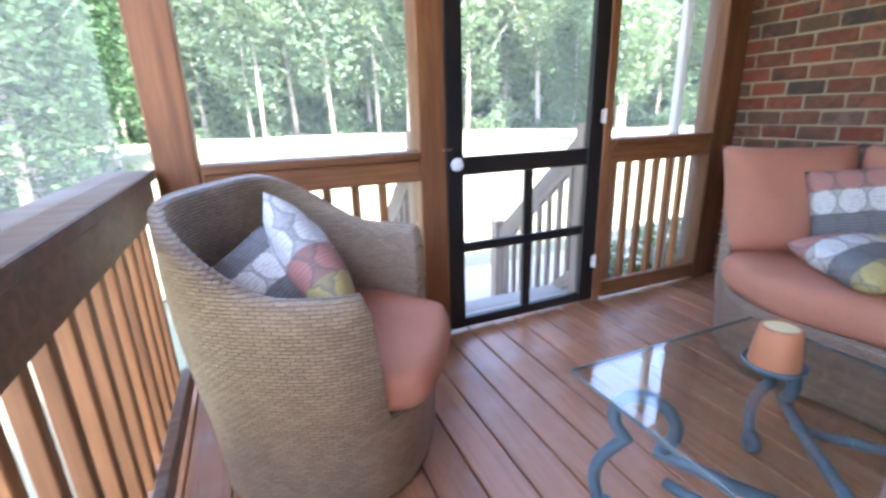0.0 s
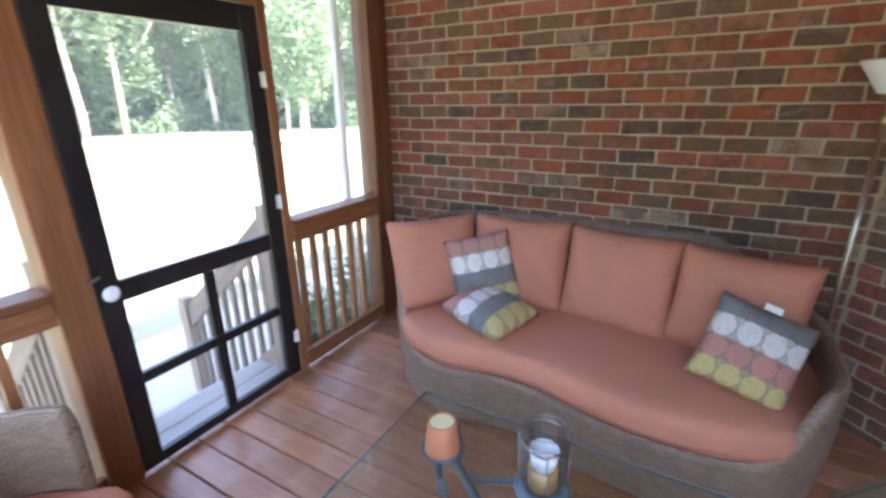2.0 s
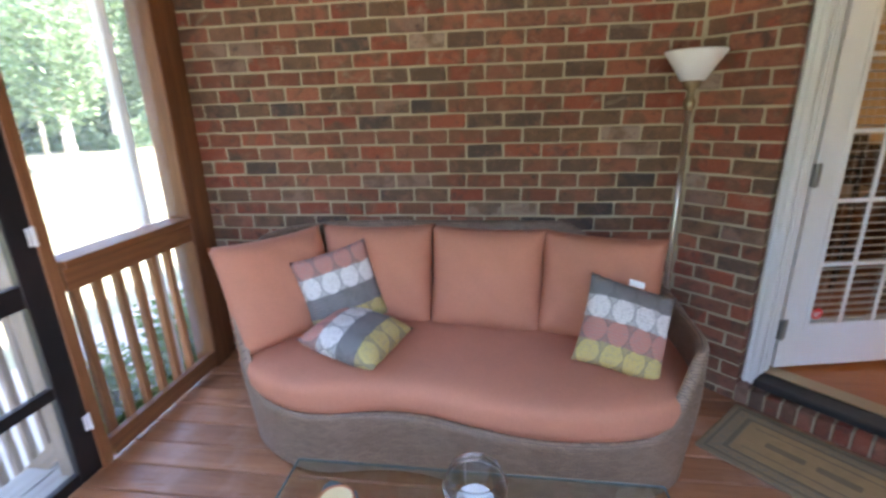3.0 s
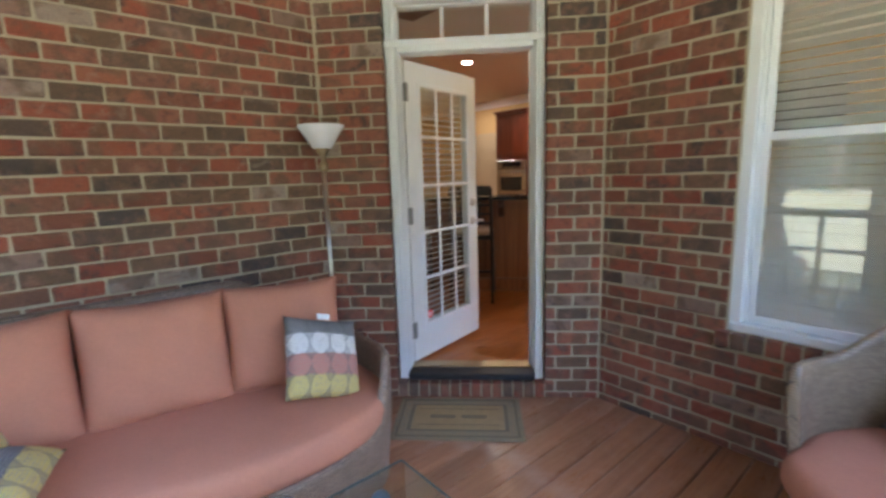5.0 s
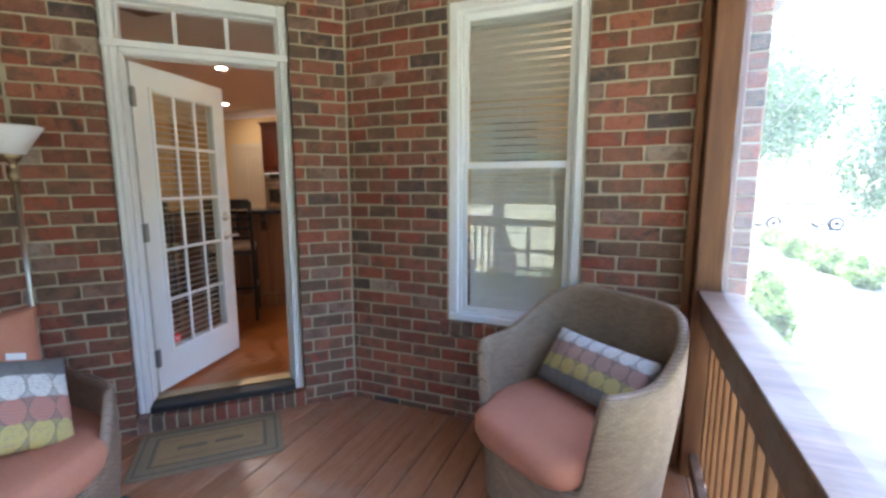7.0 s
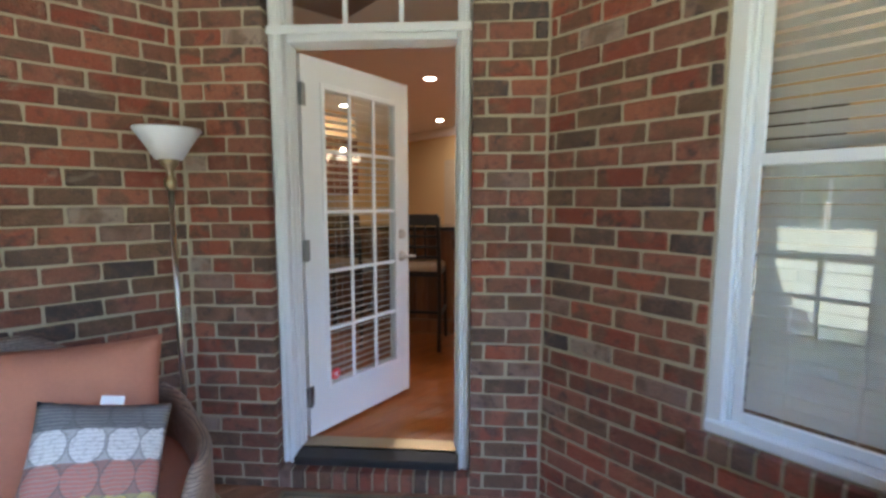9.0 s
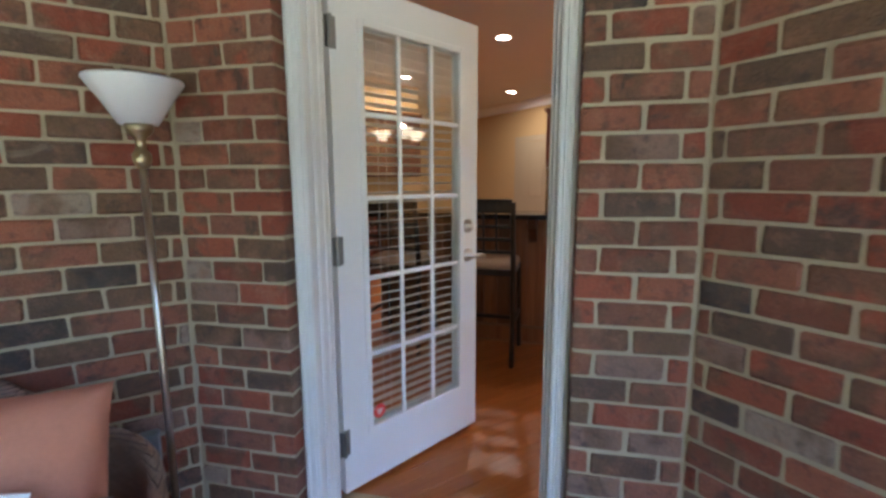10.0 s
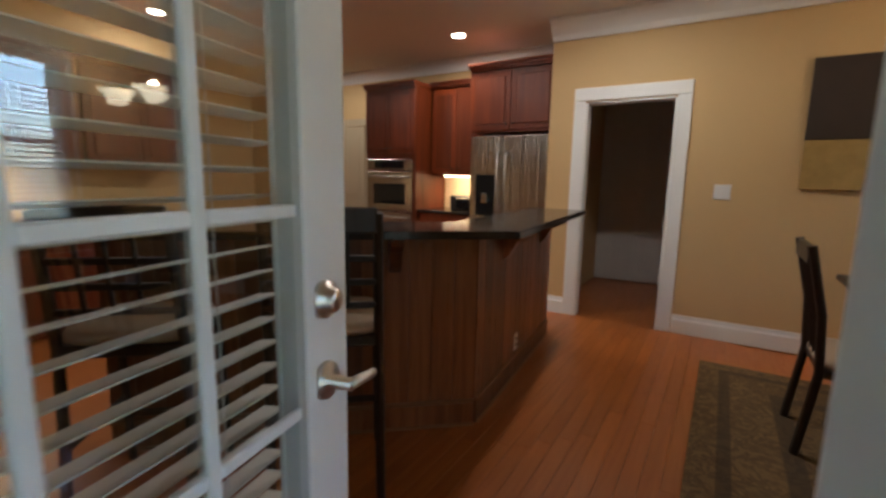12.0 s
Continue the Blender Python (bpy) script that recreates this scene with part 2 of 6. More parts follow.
def wicker_mat(name, a, b, row=0.011, length=0.034):
    n = Nodes(name)
    v = n.coords("UV")
    br = n.n("TexBrick")
    n.t.links.new(v, br.inputs["Vector"])
    br.inputs["Scale"].default_value = 1.0
    br.inputs["Brick Width"].default_value, br.inputs["Row Height"].default_value = length, row
    br.inputs["Mortar Size"].default_value, br.inputs["Mortar Smooth"].default_value = row * 0.16, 0.9
    br.inputs["Color1"].default_value, br.inputs["Color2"].default_value = (*a, 1), (*b, 1)
    br.inputs["Mortar"].default_value = (a[0] * 0.28, a[1] * 0.26, a[2] * 0.24, 1)
    big = n.noise(v, 7.0, 4)
    k = grey(n, big, 0.7, 1.25)
    col = n.mix(1.0, br.outputs[0], n.n("CombineColor", Red=k, Green=k, Blue=k).outputs[0], "MULTIPLY")
    h = n.math("SUBTRACT", 1.0, br.outputs["Fac"])
    n.bump(h, 0.9, 0.004)
    return n.set(Base_Color=col, Roughness=0.42)


WICKER = wicker_mat("tan_wicker", (0.40, 0.29, 0.185), (0.30, 0.21, 0.135))
WICKER_IN = wicker_mat("brown_wicker", (0.20, 0.145, 0.11), (0.145, 0.105, 0.08))
WICKER_SOFA = wicker_mat("sofa_wicker", (0.36, 0.25, 0.175), (0.27, 0.185, 0.125))


def pillow_mat(name, order, rows=4.0, cols=4.0):
    """Rows of ovals in coral, white, charcoal and yellow on a pale ground."""
    n = Nodes(name)
    tc = n.n("TexCoord")
    sep = n.n("SeparateXYZ")
    n.t.links.new(tc.outputs["UV"], sep.inputs[0])
    u, v = sep.outputs[0], sep.outputs[1]
    wob = n.noise(tc.outputs["UV"], 9.0, 2)
    vr = n.math("MULTIPLY", n.math("ADD", v, n.math("MULTIPLY", n.math("SUBTRACT", wob, 0.5), 0.05)), rows)
    pal = {"c": (0.50, 0.20, 0.15), "w": (0.74, 0.72, 0.68), "g": (0.15, 0.15, 0.15), "y": (0.56, 0.45, 0.14), "p": (0.46, 0.27, 0.22)}
    stops = [(i / len(order), pal[c]) for i, c in enumerate(order)]
    row_fac = n.math("DIVIDE", n.math("FLOOR", vr), rows)
    rowcol = n.ramp(n.math("ADD", row_fac, 0.01), stops, "CONSTANT")
    fu = n.math("SUBTRACT", n.math("FRACT", n.math("MULTIPLY", u, cols)), 0.5)
    fv = n.math("SUBTRACT", n.math("FRACT", vr), 0.5)
    d = n.math("SQRT", n.math("ADD", n.math("POWER", n.math("ABSOLUTE", fu), 2.0), n.math("POWER", n.math("ABSOLUTE", n.math("MULTIPLY", fv, 0.86)), 2.0)))
    d = n.math("ADD", d, n.math("MULTIPLY", n.math("SUBTRACT", wob, 0.5), 0.16))
    oval = n.math("LESS_THAN", d, 0.52)
    rim = n.math("LESS_THAN", n.math("ABSOLUTE", n.math("SUBTRACT", d, 0.49)), 0.03)
    lines = n.math("LESS_THAN", n.math("FRACT", n.math("MULTIPLY", n.math("ADD", v, n.math("MULTIPLY", wob, 0.03)), rows * 8)), 0.34)
    hatch = n.mix(n.math("MULTIPLY", lines, 0.42), rowcol, (0.40, 0.37, 0.33))
    ground = n.mix(0.5, rowcol, (0.20, 0.185, 0.17))
    col = n.mix(oval, ground, hatch)
    col = n.mix(n.math("MULTIPLY", rim, 0.6), col, (0.13, 0.125, 0.12))
    blot = n.noise(tc.outputs["UV"], 26.0, 4, 0.7)
    col = n.mix(n.ramp(blot, [(0.50, (0, 0, 0)), (0.66, (0.5, 0.5, 0.5))]), col, (0.26, 0.235, 0.21))
    fine = n.noise(tc.outputs["UV"], 160.0, 2)
    n.bump(fine, 0.3, 0.002)
    return n.set(Base_Color=col, Roughness=0.9)


PILLOW_A = pillow_mat("oval_print_fabric", "ygwc")
PILLOW_B = pillow_mat("oval_print_fabric_turned", "ycwg")
PILLOW_D = pillow_mat("oval_print_fabric_pale", "ycww")
PILLOW_E = pillow_mat("oval_print_fabric_dark", "ygwg")
PILLOW_C = pillow_mat("oval_print_fabric_long", "gypw", 4.0, 7.0)


def leaf_mat(name, a, b, c):
    n = Nodes(name)
    col = n.ramp(n.n("NewGeometry").outputs["Random Per Island"], [(0.0, a), (0.5, b), (1.0, c)])
    tr, mx = n.n("BsdfTranslucent"), n.n("MixShader")
    n.t.links.new(col, tr.inputs[0])
    n.set(Base_Color=col, Roughness=0.75, Specular_IOR_Level=0.15)
    mx.inputs[0].default_value = 0.4
    n.t.links.new(n.b.outputs[0], mx.inputs[1])
    n.t.links.new(tr.outputs[0], mx.inputs[2])
    n.t.links.new(mx.outputs[0], n.out.inputs[0])
    return n.mat


LEAF = leaf_mat("leaf_green", (0.10, 0.165, 0.08), (0.15, 0.22, 0.115), (0.20, 0.265, 0.155))
LEAF_DARK = leaf_mat("leaf_dark_green", (0.085, 0.145, 0.08), (0.115, 0.18, 0.10), (0.15, 0.21, 0.125))
LEAF_CONIFER = leaf_mat("leaf_conifer", (0.035, 0.075, 0.035), (0.05, 0.10, 0.045), (0.075, 0.13, 0.06))
LEAF_SHRUB = leaf_mat("leaf_shrub", (0.06, 0.12, 0.03), (0.11, 0.19, 0.05), (0.17, 0.25, 0.09))


def lawn_mat():
    n = Nodes("lawn")
    v = n.coords("Object")
    a, b, c = n.noise(v, 0.12, 5), n.noise(v, 1.5, 4), n.noise(v, 30.0, 3)
    col = n.ramp(a, [(0.3, (0.19, 0.195, 0.115)), (0.7, (0.27, 0.255, 0.175))])
    col = n.mix(grey(n, b, 0.0, 0.5), col, (0.13, 0.165, 0.08))
    k = grey(n, c, 0.6, 1.3)
    col = n.mix(1.0, col, n.n("CombineColor", Red=k, Green=k, Blue=k).outputs[0], "MULTIPLY")
    n.bump(c, 0.8, 0.03)
    return n.set(Base_Color=col, Roughness=0.95)


LAWN = lawn_mat()


def rug_mat(name, field, border, line, sx, sy):
    """A flat-woven rug: field, border bands and a faint motif, by local place."""
    n = Nodes(name)
    tc, sep = n.n("TexCoord"), n.n("SeparateXYZ")
    n.t.links.new(tc.outputs["Object"], sep.inputs[0])
    ex = n.math("SUBTRACT", sx / 2, n.math("ABSOLUTE", sep.outputs[0]))
    ey = n.math("SUBTRACT", sy / 2, n.math("ABSOLUTE", sep.outputs[1]))
    e = n.math("MINIMUM", ex, ey)
    unit = min(sx, sy)
    b1 = n.math("LESS_THAN", e, unit * 0.2)
    l1 = n.math("LESS_THAN", n.math("ABSOLUTE", n.math("SUBTRACT", e, unit * 0.2)), unit * 0.02)
    l2 = n.math("LESS_THAN", n.math("ABSOLUTE", n.math("SUBTRACT", e, unit * 0.07)), unit * 0.014)
    l3 = n.math("LESS_THAN", n.math("ABSOLUTE", n.math("SUBTRACT", e, unit * 0.29)), unit * 0.012)
    v = n.coords("Object")
    mot = n.ramp(n.noise(v, 22.0 / unit, 4, 0.6, 1.5), [(0.40, (0, 0, 0)), (0.49, (0.95, 0.95, 0.95)), (0.60, (0.1, 0.1, 0.1))])
    col = n.mix(b1, n.mix(mot, field, border), n.mix(mot, border, field))
    for l in (l1, l2, l3):
        col = n.mix(n.math("MULTIPLY", l, 0.7), col, line)
    f = n.noise(v, 220.0, 2)
    k = grey(n, f, 0.7, 1.25)
    col = n.mix(1.0, col, n.n("CombineColor", Red=k, Green=k, Blue=k).outputs[0], "MULTIPLY")
    n.bump(f, 0.6, 0.004)
    return n.set(Base_Color=col, Roughness=0.95)


def glow(name, colour, strength):
    n = Nodes(name)
    return n.set(Base_Color=colour, Emission_Color=colour, Emission_Strength=strength, Roughness=0.4)


CANGLOW = glow("recessed_lamp_glow", (1.0, 0.86, 0.68), 2.2)
SHADEGLOW = glow("lit_glass_shade", (1.0, 0.78, 0.48), 0.45)
SHADEWHITE = plain("white_glass_shade", (0.78, 0.78, 0.80), 0.3, 0, 0.03, 6, 0.02)
BLINDSLAT = plain("white_blind_slat", (0.74, 0.73, 0.69), 0.45, 0, 0.03, 5, 0.03)

# ---- builders ----
def mesh_of(bm, name, material, smooth=False):
    me = bpy.data.meshes.new(name)
    bmesh.ops.recalc_face_normals(bm, faces=bm.faces)
    bm.to_mesh(me)
    bm.free()
    me.materials.append(material)
    if smooth:
        me.shade_smooth()
    return me


def part(name, bm, material, parent=None, label="", m=None, smooth=False):
    """Links a bmesh as one mesh object, under a thing or a part if given."""
    ob = new(name, mesh_of(bm, name, material, smooth))
    if m is not None:
        ob.matrix_basis = m
    ob.parent = parent
    if label:
        tagged(ob, label)
    return ob


def thing(name, label, category, m=None, group="", kind=""):
    ob = new(name)
    ob.empty_display_size = 0.1
    if m is not None:
        ob.matrix_basis = m
    return tagged(ob, label, category, group, kind)


def add_box(bm, lo, hi, bevel=0.0, m=None):
    c = [(a + b) / 2 for a, b in zip(lo, hi)]
    s = [abs(b - a) for a, b in zip(lo, hi)]
    mat = Matrix.Translation(c) @ Matrix.Diagonal((*s, 1))
    if m is not None:
        mat = m @ mat
    vs = bmesh.ops.create_cube(bm, size=1.0, matrix=mat)["verts"]
    if bevel:
        es = list({e for v in vs for e in v.link_edges})
        bmesh.ops.bevel(bm, geom=es, offset=bevel, segments=1, affect="EDGES", profile=0.6)
    return bm


def box(lo, hi, bevel=0.0, m=None):
    return add_box(bmesh.new(), lo, hi, bevel, m)


def revolve(profile, seg=24, bm=None, m=None):
    """A turned body from (radius, height) pairs."""
    bm = bm or bmesh.new()
    rings = []
    for r, z in profile:
        ring = []
        for i in range(seg):
            a = 2 * math.pi * i / seg
            p = Vector((r * math.cos(a), r * math.sin(a), z))
            ring.append(bm.verts.new(m @ p if m is not None else p))
        rings.append(ring)
    for a, b in zip(rings, rings[1:]):
        for i in range(seg):
            bm.faces.new((a[i], a[(i + 1) % seg], b[(i + 1) % seg], b[i]))
    for ring, r in ((rings[0], profile[0][0]), (rings[-1], profile[-1][0])):
        if r > 1e-4:
            bm.faces.new(ring)
    return bm


def tube(points, radius, seg=8, bm=None, taper=None):
    """A round bar along a line of points."""
    bm = bm or bmesh.new()
    pts = [Vector(p) for p in points]
    rings = []
    side = None
    for i, p in enumerate(pts):
        d = (pts[min(i + 1, len(pts) - 1)] - pts[max(i - 1, 0)]).normalized()
        if side is None:
            side = d.orthogonal().normalized()
        side = (side - d * side.dot(d)).normalized()
        up = d.cross(side)
        r = radius if taper is None else radius + (taper - radius) * i / (len(pts) - 1)
        rings.append([bm.verts.new(p + r * (math.cos(2 * math.pi * k / seg) * side + math.sin(2 * math.pi * k / seg) * up)) for k in range(seg)])
    for a, b in zip(rings, rings[1:]):
        for k in range(seg):
            bm.faces.new((a[k], a[(k + 1) % seg], b[(k + 1) % seg], b[k]))
    bm.faces.new(rings[0])
    bm.faces.new(rings[-1])
    return bm


def structure(name, bm, material, label, category, m=None):
    return tagged(part(name, bm, material, None, "", m), label, category, "", "structure")


# ---- plan ----
XE, YS, YN, XW = 3.13, -1.845, 2.08, -0.13
CEIL = 2.74
FLOOR_IN = 0.13
CEIL_IN = 2.90
COURSE, MODULE, BED = 0.0813, 0.2032, 0.039
E = Vector((XE, -0.64, 0))
DOOR_M = Matrix.Translation(E) @ Matrix.Rotation(radians(-135), 4, "Z")


def brick_rings(length, height, rng, depth=0.03):
    """Three eight-cornered rings of a moulded brick: back, arris and face, with worn uneven edges."""
    rings = []
    for y, inset, cut, j in ((depth, 0.0, 0.003, 0.0), (0.006, 0.0, 0.0045, 0.003), (0.0, 0.005, 0.006, 0.0034)):
        a, b = length / 2 - inset, height / 2 - inset
        c = min(cut, a * 0.6)
        rings.append([(px + rng.uniform(-j, j), y, pz + rng.uniform(-j, j)) for px, pz in
                      ((-a + c, -b), (a - c, -b), (a, -b + c), (a, b - c), (a - c, b), (-a + c, b), (-a, b - c), (-a, -b + c))])
    return rings


def brick_mesh(cache, length, material, depth=0.03, height=0.0705):
    key = (round(length / 0.006), random.randrange(7), material.name, depth)
    if key in cache:
        return cache[key]
    bm = bmesh.new()
    pts = [[bm.verts.new(p) for p in ring] for ring in brick_rings(key[0] * 0.006, height, random, depth)]
    for a, c in zip(pts, pts[1:]):
        for i in range(8):
            bm.faces.new((a[i], a[(i + 1) % 8], c[(i + 1) % 8], c[i]))
    bm.faces.new(pts[-1])
    cache[key] = mesh_of(bm, "brick", material)
    return cache[key]


BRICKS = {}
BRICK_JOBS = []


def brick_wall(wall, s0, s1, z0, z1, holes, singles, shift=0.0):
    """Lays running bond on a wall whose face is its local plane y = 0."""
    rng = random.Random(wall.name)
    spots = []
    first = z0 + BED - COURSE
    for i in range(math.ceil((z1 - first) / COURSE)):
        zc = first + (i + 0.5) * COURSE
        if zc + 0.03 > z1:
            break
        s = s0 - MODULE + ((i % 2) * 0.5 + shift) % 1.0 * MODULE
        while s < s1:
            a, b = max(s, s0), min(s + MODULE, s1)
            s += MODULE
            runs = [(a, b)]
            for (ha, hb, hza, hzb) in holes:
                if zc + 0.034 > hza and zc - 0.034 < hzb:
                    runs = [(max(p, lo), min(q, hi)) for p, q in runs for lo, hi in ((-99, ha), (hb, 99)) if min(q, hi) > max(p, lo)]
            for p, q in runs:
                if q - p > 0.02:
                    turned = any(abs(p - h[1]) < 1e-6 or abs(q - h[0]) < 1e-6 for h in holes)
                    spots.append(((p + q) / 2, zc, q - p - 0.011, 0.097 if turned else 0.03))
    near = [sp for sp in spots if singles(sp)][:300]
    chosen = set(near)
    BRICK_JOBS.append((wall, near, [sp for sp in spots if sp not in chosen], rng))


def lay_bricks():
    for wall, near, rest, rng in BRICK_JOBS:
        for s, z, L, depth in near:
            ob = new("brick", brick_mesh(BRICKS, L, BRICK, depth))
            ob.parent = wall
            ob.matrix_basis = pose(s + rng.uniform(-0.0015, 0.0015), rng.uniform(-0.0025, 0.001), z + rng.uniform(-0.0015, 0.0015), 0, rng.uniform(-0.5, 0.5), rng.uniform(-0.4, 0.4))
        if rest:
            vs, fs = [], []
            for s, z, L, depth in rest:
                k = len(vs)
                dy = rng.uniform(-0.0025, 0.001)
                for ring in brick_rings(L, 0.0705, rng, depth):
                    vs.extend((s + px, py + dy, z + pz) for px, py, pz in ring)
                for q in (0, 8):
                    for i in range(8):
                        fs.append((k + q + i, k + q + (i + 1) % 8, k + q + 8 + (i + 1) % 8, k + q + 8 + i))
                fs.append(tuple(range(k + 16, k + 24)))
            me = bpy.data.meshes.new("upper_bricks")
            me.from_pydata(vs, [], fs)
            me.materials.append(BRICK_J)
            ob = tagged(new("upper_bricks", me), "upper courses of red and brown brick", "", "", "stuff")
            ob.parent = wall


def wall_core(name, s1, z1, holes, m, label, thick=0.24, z0=-0.9, s0=0.0):
    """The mortar bed and inside skin of a brick wall, with its openings cut through."""
    bm = bmesh.new()
    xs = sorted({s0, s1, *[h[0] for h in holes], *[h[1] for h in holes]})
    zs = sorted({z0, z1, *[h[2] for h in holes], *[h[3] for h in holes]})
    for a, b in zip(xs, xs[1:]):
        for c, d in zip(zs, zs[1:]):
            if any(h[0] <= a and b <= h[1] and h[2] <= c and d <= h[3] for h in holes):
                continue
            add_box(bm, (a, 0.006, c), (b, thick, d))
    bmesh.ops.remove_doubles(bm, verts=bm.verts, dist=0.0005)
    ob = structure(name, bm, MORTAR, label, "wall", m)
    return ob


# brick walls: the long one behind the sofa, the angled one with the door, the one with the window
M_E = Matrix.Translation((XE, 2.30, 0)) @ Matrix.Rotation(radians(-90), 4, "Z")
LEN_E = 2.30 + 0.64
wall_e = wall_core("wall_east", LEN_E, CEIL, [], M_E, "long red brick wall with pale mortar joints")
LEN_D = 1.705
D0, D1 = 0.402, 1.370
DOOR_TOP = 2.545
wall_d = wall_core("wall_door", LEN_D + 0.12, CEIL, [(D0, D1, 0.0, DOOR_TOP)], DOOR_M, "angled red brick wall around the house door", s0=-0.12)
XR = XE - LEN_D * math.cos(radians(45))
M_S = Matrix.Translation((XR, YS, 0)) @ Matrix.Rotation(radians(180), 4, "Z")
LEN_S = XR + 0.34
W0, W1, WZ0, WZ1 = XR - 1.225, XR - 0.445, 0.635, 2.50
wall_s = wall_core("wall_south", LEN_S, CEIL, [(W0, W1, WZ0, WZ1)], M_S, "red brick wall around the white window")
brick_wall(wall_e, 0.0, LEN_E, 0.0, CEIL, [], lambda sp: sp[1] < 1.72, 0.777)
brick_wall(wall_d, 0.0, LEN_D, 0.0, CEIL, [(D0 + 0.0095, D1 - 0.0095, 0.0, DOOR_TOP)], lambda sp: True, 0.5576)
brick_wall(wall_s, 0.0, LEN_S, 0.0, CEIL, [(W0, W1, WZ0 - 0.09, WZ1)], lambda sp: True, 0.7)


def soldier(wall, s0, s1, z0, z1, y0, y1, count, tilt=0.0):
    """A row of bricks on edge along an opening."""
    w = (s1 - s0) / count
    for i in range(count):
        bm = box((-(w - 0.011) / 2, y0, z0), ((w - 0.011) / 2, y1, z1), 0.004)
        ob = part("brick", bm, BRICK, wall)
        ob.matrix_basis = pose(s0 + (i + 0.5) * w, 0, random.uniform(-0.002, 0.002), tilt, 0, 0)


soldier(wall_d, D0 + 0.003, D1 - 0.003, 0.004, 0.098, -0.012, 0.2, 14)
part("mortar_bed", box((D0, 0.0, 0.0), (D1, 0.19, 0.09)), MORTAR, wall_d)
soldier(wall_s, W0 - 0.05, W1 + 0.05, 0.55, 0.632, -0.03, 0.12, 12)
part("mortar_bed", box((W0 - 0.045, -0.018, 0.556), (W1 + 0.045, 0.1, 0.622)), MORTAR, wall_s)
# deck
floor = structure("floor", box((XW - 0.2, YS - 0.6, -0.20), (XE + 0.02, YN + 0.16, -0.045)), GREYWOOD, "reddish-brown stained timber deck on joists", "floor")
pitch = 0.148
x = 1.356 - 11 * pitch
DECK_JOBS = []
while x < XE:
    a, b = x, min(x + pitch - 0.006, XE - 0.004)
    south = YS - 0.02 if b < XR else -0.66 - (XE - b) - 0.17
    if b > XW - 0.16:
        DECK_JOBS.append((max(a, XW - 0.16), b, max(south, YS - 0.1), YN + 0.13))
    x += pitch
for a, b, y0, y1 in DECK_JOBS:
    L = y1 - y0
    part("deck_board", box((-(b - a) / 2, -L / 2, -0.028), ((b - a) / 2, L / 2, 0.0), 0.004), DECK, floor, "", pose((a + b) / 2, (y0 + y1) / 2, random.uniform(-0.001, 0.001)))

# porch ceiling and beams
structure("ceiling", box((XW - 0.35, YS + 0.0, CEIL), (XE + 0.6, YN + 0.45, CEIL + 0.12)), PORCHCEIL, "dark board porch ceiling, out of view, darkened to cut bounced light", "ceiling")
structure("beam", box((XW - 0.16, YN + 0.005, 2.36), (XE - 0.005, YN + 0.135, CEIL)), CEDAR_X, "stained timber header beam over the screens", "beam")
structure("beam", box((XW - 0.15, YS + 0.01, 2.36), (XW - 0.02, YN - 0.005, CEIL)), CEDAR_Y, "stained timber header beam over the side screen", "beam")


def post(x0, x1, y0, y1, z0, z1, label="square stained timber porch post", m=CEDAR):
    return structure("post", box((x0 - (x0 + x1) / 2, y0 - (y0 + y1) / 2, z0), (x1 - (x0 + x1) / 2, y1 - (y0 + y1) / 2, z1), 0.006), m, label, "post", pose((x0 + x1) / 2, (y0 + y1) / 2, 0))


post(-0.115, 0.035, YN, YN + 0.14, 0.0, 2.36)
post(0.955, 1.09, YN, YN + 0.14, 0.0, 2.36)
post(2.04, 2.10, YN + 0.005, YN + 0.135, 0.0, 2.36, "narrow stained timber door jamb post")
post(2.895, 3.04, YN, YN + 0.14, 0.0, 2.36)
post(3.042, 3.124, YN + 0.02, YN + 0.06, 0.0, 2.36, "stained timber trim against the brick")
post(-0.235, -0.095, YS + 0.006, YS + 0.12, 0.0, 2.36)
post(-0.093, -0.055, YS + 0.006, YS + 0.045, 0.0, 2.36, "stained timber trim against the brick")


def railing(name, a, b, along, label, cap_w=0.14, face=0.10, top=0.975, first=0.09, step=0.128, low=(0.02, 0.12), cap=CEDAR_X, inner=0.0):
    """A rail panel between two posts: cap, face board, bottom rail and square balusters."""
    L = b - a
    base = thing(name, label, "railing", Matrix.Translation((a, YN, 0)) if along == "x" else Matrix.Translation((XW, a, 0)) @ Matrix.Rotation(radians(90), 4, "Z"))
    part("cap", box((0.004, -0.02 + inner, top - 0.036), (L - 0.004, cap_w - 0.02 + inner, top), 0.004), cap, base)
    part("face_board", box((0.004, 0.0, top - 0.036 - face), (L - 0.004, 0.038, top - 0.037), 0.003), cap, base)
    part("bottom_rail", box((0.004, 0.0, low[0]), (L - 0.004, 0.038, low[1]), 0.003), cap, base)
    part("backing_rail", box((0.004, 0.08, top - 0.036 - 0.09), (L - 0.004, 0.115, top - 0.037), 0.003), cap, base)
    proto = mesh_of(box((-0.018, 0.0, 0.0), (0.018, 0.036, top - face - 0.06 - low[1] + 0.06), 0.003), "baluster", BALUSTER)
    s = first
    while s < L - 0.05:
        o = new("baluster", proto)
        o.parent = base
        o.matrix_basis = pose(s, 0.041, low[1] - 0.04, 0, 0, 0)
        s += step
    return base


railing("railing", 0.037, 0.953, "x", "stained timber rail with square balusters under the front screen", first=0.10)
railing("railing", 2.102, 2.893, "x", "stained timber rail with square balusters beside the screen door", first=0.075, step=0.112)
